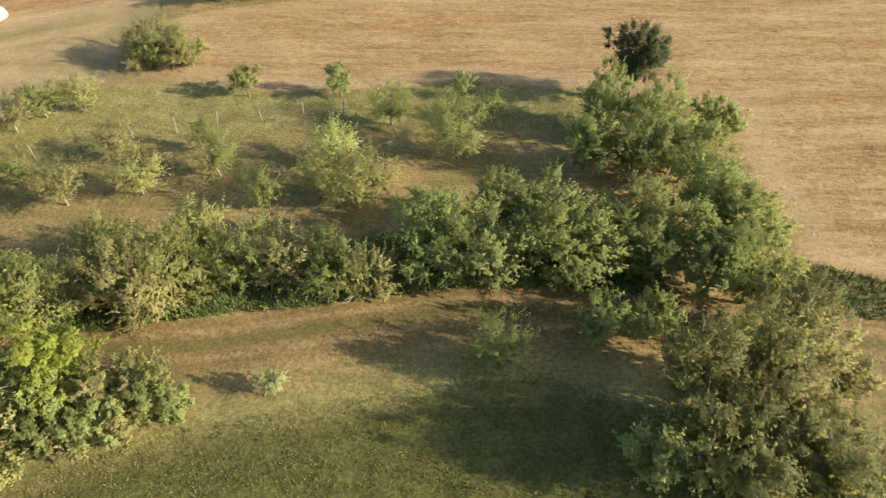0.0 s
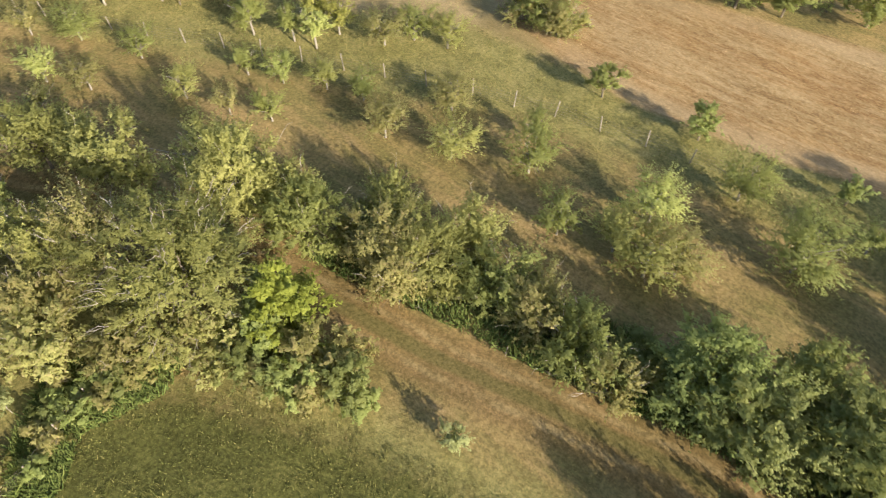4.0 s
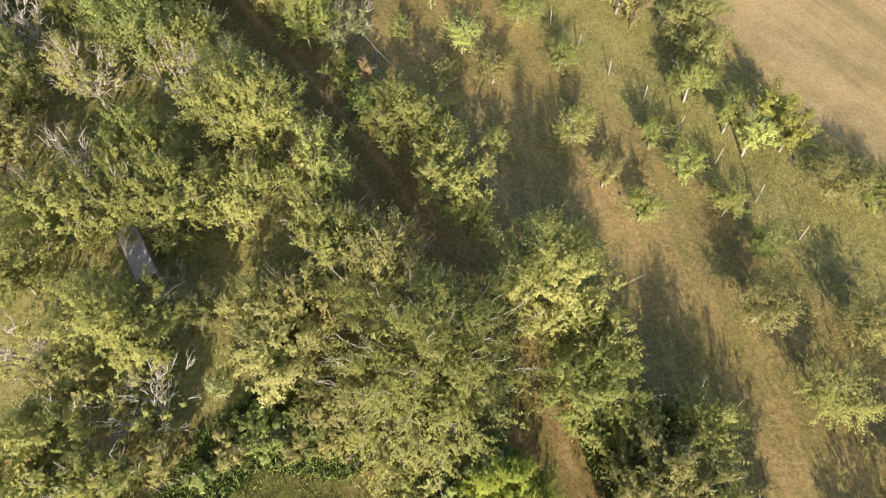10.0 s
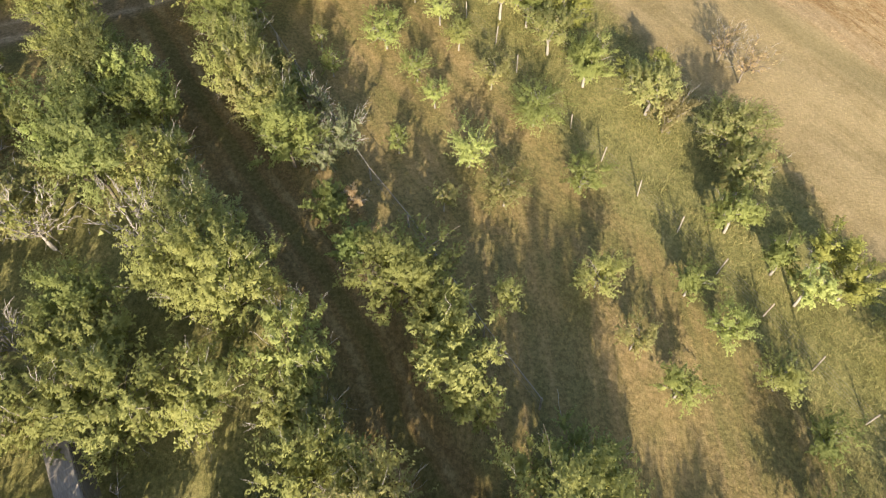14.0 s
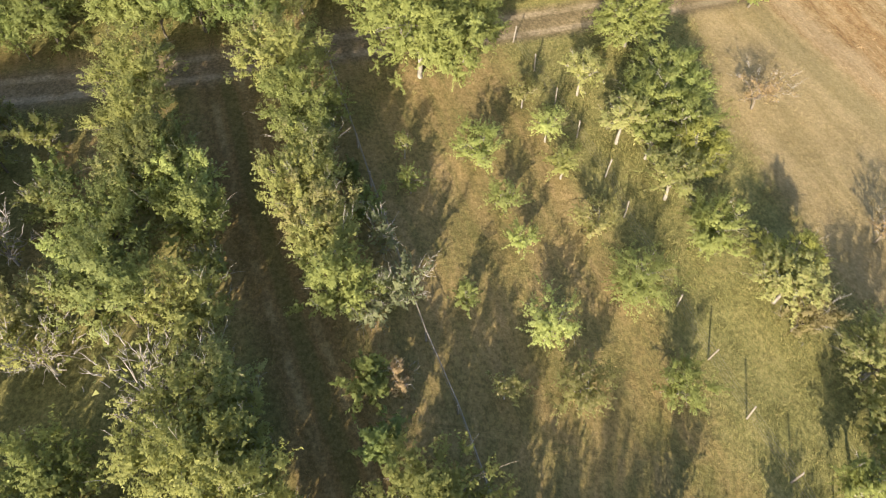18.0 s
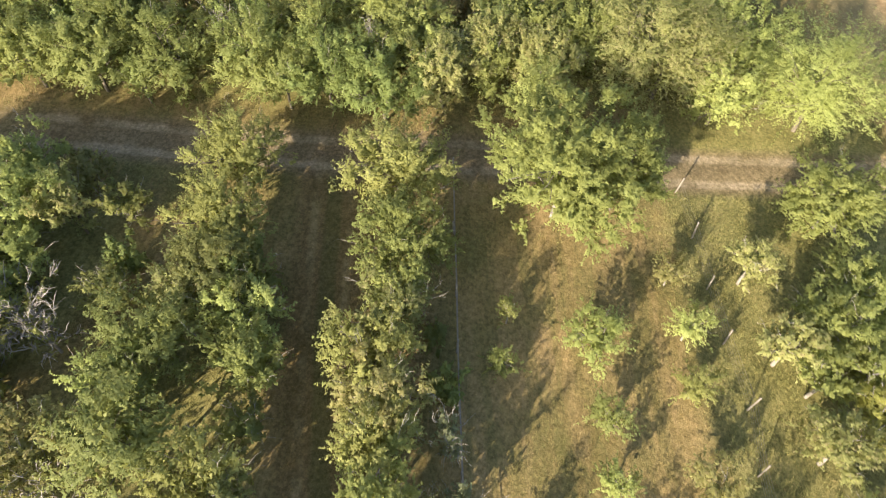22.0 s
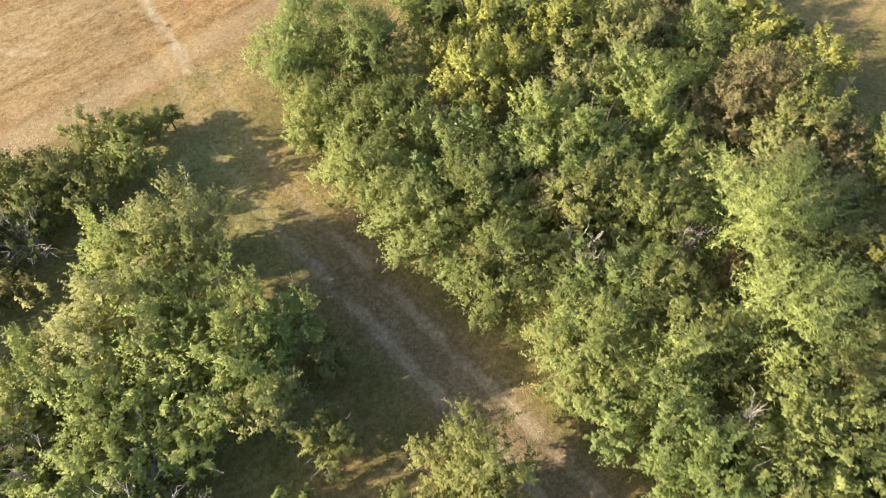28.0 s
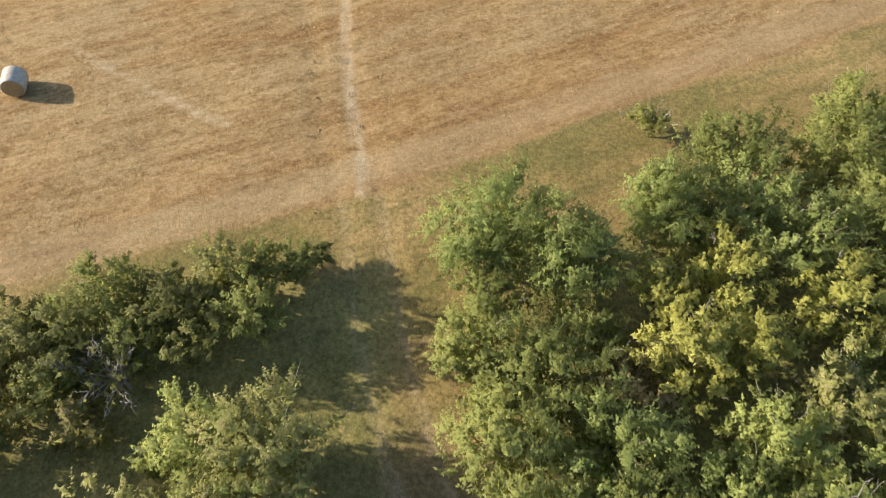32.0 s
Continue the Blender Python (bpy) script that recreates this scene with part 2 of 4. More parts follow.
    c = k.mix(k.math("MULTIPLY", rut, 0.55), c, (0.300, 0.232, 0.122))
    # road: worn earth
    rd = k.math("ABSOLUTE", k.math("ADD", k.attr("road"), k.math("MULTIPLY", wob, 0.15)))
    earth = k.ramp(k.math("ADD", k.math("MULTIPLY", mid, 0.45), k.math("MULTIPLY", fine, 0.5)), (0.3, (0.140, 0.104, 0.062)), (0.55, (0.238, 0.180, 0.112)), (0.85, (0.345, 0.272, 0.182)))
    c = k.mix(k.math("MULTIPLY", k.step(rd, 1.75, 0.9), k.math("MULTIPLY", k.step(k.attr("worn"), 0.0, 1.0), 0.85)), c, earth)
    rr = k.step(k.math("ABSOLUTE", k.math("SUBTRACT", rd, 0.75)), 0.34, 0.1)
    c = k.mix(k.math("MULTIPLY", rr, k.math("MULTIPLY", k.step(mid, 0.25, 0.6), k.math("MULTIPLY", k.math("SUBTRACT", 1.0, inside("field", 0.4, 0.2)), k.math("MULTIPLY_ADD", k.step(k.attr("worn"), 0.0, 1.0), 0.4, 0.2)))), c, (0.400, 0.322, 0.226))
    pd = k.math("ABSOLUTE", k.math("ADD", k.attr("path"), k.math("MULTIPLY", wob, 0.10)))
    c = k.mix(k.math("MULTIPLY", k.step(pd, 0.42, 0.05), k.math("MULTIPLY", k.step(k.noise(pos, 1.6, 3.0), 0.28, 0.55), inside("field", 0.2, 0.2))), c, (0.540, 0.425, 0.295))
    speck = k.noise(pos, 5.6, 5.0, 0.8)
    tuft = k.math("MULTIPLY", k.step(speck, 0.33, 0.66), k.math("SUBTRACT", 1.0, k.math("MULTIPLY", k.math("MAXIMUM", inside("field", 0.3, 0.2), inside("dry", 0.5, 0.3)), 0.6)))
    c = k.mix(k.math("MULTIPLY_ADD", tuft, -0.8, 0.8), c, k.mix(1.0, c, (0.38, 0.40, 0.33), "MULTIPLY"))
    c = k.mix(k.math("MULTIPLY", k.step(k.noise(pos, 11.0, 3.0, 0.7), 0.52, 0.72), 0.55), c, k.mix(1.0, c, (1.75, 1.65, 1.5), "MULTIPLY"))
    k.colour(c)
    k.bump(k.math("ADD", fine, k.math("MULTIPLY", tiny, 0.6)), 0.7, 0.06)
    return k.m


LAND = land_material()

# ---- the lie of the land ----
FIELD_NORTH = [(-24, 40.5), (-20, 38.2), (-15.5, 36.3), (-11, 35.1), (-3, 35.2), (1.7, 36.0), (8, 34.6), (14, 33.5), (17.5, 31.8), (16.4, 29.5), (16.2, 25), (16.7, 22), (16.2, 19.6), (19.4, 18.3), (45, 13), (150, 0), (260, 90), (60, 60), (30, 54.5), (0.7, 49.3), (-9.8, 48.2), (-17.8, 46.6), (-22, 44)]
FIELD_WEST = [(-95, 14), (-66, 28), (-60, 30.9), (-53.7, 34.2), (-49.8, 36.6), (-45, 39.0), (-39.9, 41.2), (-36, 42.5), (-28, 46.2), (-21, 48.9), (-14, 60), (0, 140), (-180, 140), (-180, 0)]
FIELD_SOUTH = [(40, 2), (0, -11), (-15, -15.8), (-32.5, -20.9), (-38.2, -22.3), (-43.6, -23.7), (-46.6, -24.5), (-53.7, -27.2), (-61.8, -30.1), (-69.8, -32.9), (-160, -66), (-120, -190), (90, -170)]
DRY = [(-72, 22), (-57.7, 26.0), (-50.1, 26.2), (-44.4, 28.6), (-39, 30.8), (-35.7, 32.3), (-30, 33.0), (-27, 34.6), (-22, 36.6), (-15.6, 36.0), (-15.6, 37), (-22, 47), (-30, 60), (-120, 60), (-110, 10)]
GREEN = [(-17, 3), (-16.8, 6), (-15.2, 8.6), (-9.3, 10.6), (-4.7, 11.6), (0.3, 12.5), (4.6, 12.7), (8, 11), (24, 9), (36, -2), (0, -10.5), (-15, -15), (-17, -3)]
WILD = [(-62, 13), (-55, 14.6), (-46, 18.2), (-37, 21.6), (-28, 25.3), (-20, 28.6), (-14, 30.4), (-4, 31.0), (8, 30.5), (10, 35), (1.7, 36.2), (-3, 35.4), (-11, 35.3), (-15.8, 36.4), (-22, 36), (-27, 34), (-31, 32), (-36, 31), (-41, 29), (-47, 27), (-56, 26), (-66, 24)]
BRAMBLE = [(-15.9, 2.7), (-17.7, 3.8), (-19.1, 5.9), (-18.7, 8.6), (-16.8, 9.6), (-16.1, 7.9), (-17.0, 5.2), (-15.7, 3.6)]
VERGE = [(-15.5, 8.4), (-9.3, 10.2), (-4.7, 11.2), (0.3, 12.1), (4.6, 12.3), (9, 10.8), (14, 11), (14, 12.6), (5, 13.8), (0, 13.7), (-5, 12.9), (-10, 12.2), (-15.5, 10.8)]
FOOTPATH = [(-45.3, -22.5), (-45.3, -25.2), (-45.0, -27.4), (-44.7, -30.2), (-44.6, -33.3), (-44.5, -45)]
TRACE = [(-32.1, -33.1), (-33.5, -32.1), (-36.0, -30.3), (-38.4, -28.8), (-39.7, -28.0)]
LANE = [(45, 9), (20, 14.4), (12, 15.8), (5.3, 16.7), (0.4, 16.9), (-4.5, 16.1), (-9, 15.3), (-13, 14.9), (-17, 14.6), (-21, 13.3), (-25.2, 11.4), (-28.5, 10.9), (-32.8, 8.9), (-38.6, 6.0), (-43.4, 3.8), (-48.7, 1.7), (-50.6, 0.8)]
WOOD_WEST = [(-49.4, -20.6), (-49.8, -17.5), (-50.8, -11), (-52.4, -4.5), (-54.6, 2.5), (-58.0, 9), (-63, 16), (-72, 16), (-72, -27.6), (-71, -27.2), (-62, -24.2), (-55, -21.6)]
CLEARING = [(-46, -21), (-46, -12), (-38, -11), (-30, -6), (-25, -10), (-30, -18.5)]
WOOD_MID = [(-46, -0.5), (-40.6, 2.6), (-35.0, 5.2), (-30.0, 7.8), (-25, 9.2), (-20.5, 11.3), (-18.6, 8.0), (-18.4, 3), (-19.5, -4), (-28, -5), (-36, -3.5), (-42, -3)]
BIG_BUSH = [(-44.6, -11), (-45.0, -7), (-43.5, -4.5), (-38, -4.8), (-33, -6), (-33, -10), (-37, -11.3), (-41, -13)]
SOUTH_HEDGE = [(-43.4, -22.0), (-38, -20.6), (-32, -19.2), (-26, -17.4), (-26, -15.8), (-32, -17.2), (-38, -18.4), (-43, -19.8)]
NORTH_HEDGE = [(-16, 19.6), (-8, 19.8), (0, 20.6), (9, 20.2), (9, 17.9), (4, 18.6), (0, 18.4), (-8, 17.8), (-16, 16.6)]
ROAD = [(-43.0, -40), (-44.3, -27.5), (-45.2, -24.4), (-45.5, -21.3), (-45.9, -17.9), (-46.6, -14.4), (-47.6, -11.4), (-49.0, -6.3), (-50.9, 0.3), (-53.0, 5.8), (-57.0, 16.1), (-62.0, 29.3), (-66, 38), (-74, 52)]


def height(x, y):
    """The ground's height: a slope that falls to the north, with a low swell."""
    far = np.exp(-((np.asarray(x) + 20) ** 2 + np.asarray(y) ** 2) / 90.0 ** 2)
    return far * (1.15 + 0.0247 * x - 0.0775 * y + 0.7 * np.exp(-((y - 4) / 8) ** 2)) + 0.03 * np.sin(x * 0.9 + 1.3 * np.sin(y * 0.6)) * far


def line_distance(x, y, line, closed=False):
    """Signed distance of points from a line, and the length along it."""
    best, sign, along, run = np.full(x.shape, 1e9), np.ones(x.shape), np.zeros(x.shape), 0.0
    pts = line + line[:1] if closed else line
    for (ax, ay), (bx, by) in zip(pts[:-1], pts[1:]):
        dx, dy = bx - ax, by - ay
        n = math.hypot(dx, dy)
        u = np.clip(((x - ax) * dx + (y - ay) * dy) / n ** 2, 0, 1)
        d = np.hypot(x - ax - u * dx, y - ay - u * dy)
        near = d < best
        best = np.where(near, d, best)
        sign = np.where(near, np.where((x - ax) * dy - (y - ay) * dx > 0, 1, -1), sign)
        along = np.where(near, run + u * n, along)
        run += n
    return best, sign, along


def within(x, y, line):
    """Distance into a closed outline, below nought outside it."""
    d, _, along = line_distance(x, y, line, True)
    odd = np.zeros(x.shape, bool)
    for (ax, ay), (bx, by) in zip(line, line[1:] + line[:1]):
        cross = (ay > y) != (by > y)
        odd ^= cross & (x < (bx - ax) * (y - ay) / ((by - ay) or 1e-9) + ax)
    return np.where(odd, d, -d), along


def axis(a, b, step, far):
    core = np.arange(a, b + step / 2, step)
    out = [1.0]
    while out[-1] < far:
        out.append(out[-1] * 1.45 + 0.3)
    out = np.array(out)
    return np.concatenate([a - out[::-1], core, b + out])


def build_land():
    xs, ys = axis(-74, 22, 0.4, 1800), axis(-38, 52, 0.4, 1800)
    gx, gy = np.meshgrid(xs, ys)
    x, y = gx.ravel(), gy.ravel()
    z = height(x, y)
    maps = {}
    best = comb = along = None
    for f, turn in ((FIELD_NORTH, -3.0), (FIELD_WEST, 24.0), (FIELD_SOUTH, 20.0)):
        d, _ = within(x, y, f)
        ca, sa = math.cos(radians(turn)), math.sin(radians(turn))
        u, v = x * ca + y * sa, y * ca - x * sa
        v = v + 1.2 * np.sin(u * 0.045 + 1.0)
        if best is None:
            best, comb, along = d, v, u
        else:
            comb, along = np.where(d > best, v, comb), np.where(d > best, u, along)
            best = np.maximum(best, d)
    maps["field"], maps["along"], maps["comb"] = best, along, comb
    for name, fs in (("dry", (DRY,)), ("green", (GREEN,)), ("wild", (WILD, WOOD_WEST, WOOD_MID, BIG_BUSH, SOUTH_HEDGE, NORTH_HEDGE, CLEARING, BRAMBLE, VERGE))):
        maps[name] = np.max([within(x, y, f)[0] for f in fs], 0)
    d, s, _ = line_distance(x, y, LANE)
    maps["lane"] = d * s
    maps["path"] = np.minimum(line_distance(x, y, FOOTPATH)[0], 0.06 + line_distance(x, y, TRACE)[0])
    d, s, al = line_distance(x, y, ROAD)
    maps["road"] = d * s
    maps["worn"] = np.clip((al - 24.5) / 5, 0, 1)
    z = z - 0.05 * np.exp(-((np.abs(maps["road"]) - 0.75) / 0.35) ** 2) - 0.04 * np.exp(-((np.abs(maps["lane"]) - 0.72) / 0.35) ** 2)
    nx, ny = len(xs), len(ys)
    i = np.arange(nx * ny).reshape(ny, nx)
    quads = np.stack([i[:-1, :-1], i[:-1, 1:], i[1:, 1:], i[1:, :-1]], -1).reshape(-1, 4)
    mid = {k: v[quads].mean(1) for k, v in maps.items()}
    kind = np.zeros(len(quads), int)
    kind[mid["field"] > 0] = 1
    near = (np.abs(x[quads].mean(1) + 26) < 48) & (np.abs(y[quads].mean(1) - 7) < 45)
    kind[(np.abs(mid["lane"]) < 1.3) & (kind == 0) & near & (np.abs(x[quads].mean(1) + 17) < 32)] = 2
    kind[(np.abs(mid["road"]) < 1.5) & (kind == 0) & near] = 3
    names = (("ground", "dry grass meadow with green patches on a gentle slope"), ("stubble_field", "harvested straw-coloured stubble field with combed rows"),
             ("lane", "brown grassy lane with two faint wheel ruts"), ("road", "worn earth track with pale wheel ruts"))
    for v, (name, label) in enumerate(names):
        q = quads[kind == v]
        used, inv = np.unique(q, return_inverse=True)
        me = quad_mesh(name, np.stack([x, y, z], 1)[used], inv.reshape(-1, 4))
        for key, val in maps.items():
            a = me.attributes.new(key, "FLOAT", "POINT")
            a.data.foreach_set("value", val[used].astype(np.float32))
        me.polygons.foreach_set("use_smooth", np.ones(len(q), bool))
        me.materials.append(LAND)
        tagged(new(name, me), label, name.replace("_", " "), kind="structure")


def quad_mesh(name, verts, quads):
    me = bpy.data.meshes.new(name)
    n, m = len(verts), len(quads)
    me.vertices.add(n)
    me.vertices.foreach_set("co", np.asarray(verts, np.float32).ravel())
    me.loops.add(m * 4)
    me.loops.foreach_set("vertex_index", np.asarray(quads, np.int32).ravel())
    me.polygons.add(m)
    me.polygons.foreach_set("loop_start", np.arange(0, m * 4, 4, dtype=np.int32))
    me.update(calc_edges=True)
    return me


build_land()


# ---- plants: parts ----
def unit(v):
    return v / np.maximum(np.linalg.norm(v, axis=-1, keepdims=True), 1e-6)


def leaf_blades(rng, pos, out, length, width, droop=0.0, loose=0.8):
    """Pointed leaf blades at pos, turned outwards more or less, and the way that each one faces."""
    n = len(pos)
    normal = unit(out * 0.6 + rng.normal(0, loose * 0.54, (n, 3)) + np.array([0, 0, 0.5]))
    side = unit(np.cross(normal, rng.normal(0, 1, (n, 3))))
    tip = np.cross(normal, side)
    tip[:, 2] -= droop
    tip = unit(tip)
    s = rng.uniform(0.65, 1.35, (n, 1))
    a, b = tip * length * s, side * width * s * 0.5
    face = np.cross(a, b)
    turn = np.where((face * out).sum(1, keepdims=True) < 0, -1.0, 1.0)
    b, face = b * turn, unit(face * turn)
    return np.stack([pos - b, pos + a, pos + b], 1).reshape(-1, 3), face


def tri_mesh(name, verts, material, facing=None):
    me = bpy.data.meshes.new(name)
    n = len(verts)
    me.vertices.add(n)
    me.vertices.foreach_set("co", np.asarray(verts, np.float32).ravel())
    me.loops.add(n)
    me.loops.foreach_set("vertex_index", np.arange(n, dtype=np.int32))
    me.polygons.add(n // 3)
    me.polygons.foreach_set("loop_start", np.arange(0, n, 3, dtype=np.int32))
    me.update(calc_edges=True)
    if facing is not None:
        me.normals_split_custom_set(np.repeat(facing, 3, 0).tolist())
    me.materials.append(material)
    return me


def tube(points, radii, sides=6):
    """A tapered limb along points."""
    pts, out, faces = np.asarray(points, float), [], []
    for i, p in enumerate(pts):
        d = unit((pts[min(i + 1, len(pts) - 1)] - pts[max(i - 1, 0)])[None])[0]
        u = unit(np.cross(d, (0.3, 1, 0.2) if abs(d[1]) < 0.9 else (1, 0, 0))[None])[0]
        w = np.cross(d, u)
        for k in range(sides):
            a = 2 * math.pi * k / sides
            out.append(p + radii[i] * (math.cos(a) * u + math.sin(a) * w))
    for i in range(len(pts) - 1):
        for k in range(sides):
            faces.append((i * sides + k, i * sides + (k + 1) % sides, (i + 1) * sides + (k + 1) % sides, (i + 1) * sides + k))
    return np.array(out), np.array(faces)


def joined(name, pieces, material):
    vs, fs, n = [], [], 0
    for v, f in pieces:
        vs.append(v)
        fs.append(f + n)
        n += len(v)
    me = quad_mesh(name, np.concatenate(vs), np.concatenate(fs))
    me.materials.append(material)
    return me


def bent(rng, a, b, n=5, sag=0.12):
    a, b = np.asarray(a, float), np.asarray(b, float)
    u = np.linspace(0, 1, n)[:, None]
    L = np.linalg.norm(b - a)
    w = np.cumsum(rng.normal(0, sag * L / n, (n, 3)), 0)
    w -= u * w[-1]
    w[0] = 0
    p = a + (b - a) * u + w
    p[:, 2] += 0.12 * L * np.sin(u[:, 0] * math.pi)
    return p


def crown_clumps(rng, R, V, hc, n, shape="round", gaps=0.12):
    """Centres and radii of the leaf clumps of a crown."""
    c, r = [], []
    lump = rng.normal(0, 1, (6, 3))
    while len(c) < n:
        d = unit(rng.normal(0, 1, (1, 3)))[0]
        f = rng.uniform(0.2, 1.0) ** 0.5
        k = 1 + 0.19 * math.sin(3.1 * (d @ lump[0])) + 0.13 * math.sin(5.3 * (d @ lump[1]) + 1)
        p = d * f * k
        if shape == "cone":
            taper = 1.0 - 0.8 * max(0.0, (p[2] + 0.5) / 1.5)
            p = p * (taper, taper, 1.2)
        if shape == "vase":
            p = p * (0.55 + 0.45 * (p[2] + 1) / 2, 0.55 + 0.45 * (p[2] + 1) / 2, 1)
        if math.sin(4.0 * (p @ lump[2])) + math.sin(5.0 * (p @ lump[3])) > 2 - 4 * gaps:
            continue
        q = np.array([p[0] * R, p[1] * R, hc + p[2] * V])
        if q[2] < 0.12:
            continue
        c.append(q)
        r.append(0.33 * R ** 0.45 * rng.uniform(0.65, 1.4))
    return np.array(c), np.array(r)


def crown_mesh(rng, name, clumps, radii, leaves, length, width, material, droop=0.0, flat=0.7, loose=0.8, hc=1.0, R=1.0, V=1.0, shoot=1.0):
    """Leafy shoots that rise and spread from the clumps, cut to the crown's size; the blades of a shoot curve round it."""
    per = 18
    n = max(leaves // per, 1)
    j = rng.choice(len(clumps), n, p=radii ** 2 / (radii ** 2).sum())
    centre = np.array([0, 0, hc * 0.7])
    away = unit(clumps[j] - centre)
    axis_ = unit(0.75 * away + unit(rng.normal(0, 1, (n, 3))) * 0.72 + np.array([0, 0, 0.45 - droop * 0.9]))
    base = clumps[j] + unit(rng.normal(0, 1, (n, 3))) * radii[j][:, None] * rng.uniform(0.0, 0.40, (n, 1)) * np.array([1, 1, flat])
    reach = radii[j][:, None] * rng.uniform(0.65, 1.35, (n, 1)) * shoot
    u = (np.arange(per)[None, :, None] + rng.uniform(0, 1, (n, per, 1))) / per
    pos = base[:, None] + axis_[:, None] * reach[:, None] * u
    pos[:, :, 2] -= droop * 0.35 * (reach * u[:, :, 0]) * u[:, :, 0]
    fan = rng.normal(0, 1, (n, per, 3)) * 0.055 * (1.15 - u)
    pos = (pos + fan).reshape(-1, 3)
    out = np.repeat(axis_, per, 0)
    wide = np.percentile(np.hypot(pos[:, 0], pos[:, 1]), 95) / R
    pos[:, :2] /= wide
    high = np.percentile(pos[:, 2], 98)
    pos[:, 2] *= (hc + V) / high
    pos[:, 2] = np.maximum(pos[:, 2], 0.05 + 0.1 * rng.random(len(pos)))
    blades, face = leaf_blades(rng, pos, unit(out + 6 * fan.reshape(-1, 3)), length, width, droop, loose)
    round_ = unit(pos - clumps[np.repeat(j, per)] * np.array([1 / wide, 1 / wide, (hc + V) / high]))
    face = unit(0.27 * face + 0.48 * round_ + 0.36 * np.repeat(away, per, 0) + 0.25 * unit(fan.reshape(-1, 3)) + np.array([0, 0, 0.18]))
    # larger blades added inside the crown to block light and make its shade solid
    m = int(leaves * 0.12)
    i = rng.choice(len(clumps), m)
    heart = centre + (clumps[i] - centre) * rng.uniform(0.35, 0.9, (m, 1)) + rng.normal(0, 0.1, (m, 3))
    heart[:, :2] /= wide
    heart[:, 2] = np.maximum(heart[:, 2] * (hc + V) / high, 0.1)
    inner, within_face = leaf_blades(rng, heart, unit(rng.normal(0, 1, (m, 3))), min(length * 1.9, 0.17), min(width * 2.2, 0.13), droop, 1.2)
    return tri_mesh(name, np.concatenate([blades, inner]), material, np.concatenate([face, within_face]))


def limbs(rng, clumps, fork, R, count, thick):
    """A trunk with a fork and limbs that reach into the crown."""
    top = np.array([rng.normal(0, 0.04), rng.normal(0, 0.04), fork])
    trunk = [tube(bent(rng, (0, 0, -0.15), top, 5, 0.05), np.linspace(thick, thick * 0.75, 5), 6)]
    for i in rng.permutation(len(clumps))[:count]:
        p = bent(rng, top, top + (clumps[i] - top) * 0.82, 6, 0.25)
        trunk.append(tube(p, np.linspace(thick * 0.45, thick * 0.09, 6), 4))
        for _ in range(2):
            a = p[rng.integers(2, 5)]
            trunk.append(tube(bent(rng, a, p[-1] + rng.normal(0, 0.2 * R, 3), 4, 0.2), np.linspace(thick * 0.18, thick * 0.05, 4), 3))
    return trunk


# ---- plants: kinds ----
def spec(name, label, category, leaf, size, shape="round", dens=1.0, gaps=0.12, bark=None, limb=8, foot=0.5, thick=1.0, twigs=0, shoot=1.0, droop=0.0, flat=0.7, dead=0.010):
    return dict(name=name, label=label, category=category, leaf=leaf, size=size, shape=shape, dens=dens, gaps=gaps, bark=bark or BARK, limb=limb,
                foot=foot, thick=thick, twigs=twigs, shoot=shoot, droop=droop, flat=flat, dead=dead)


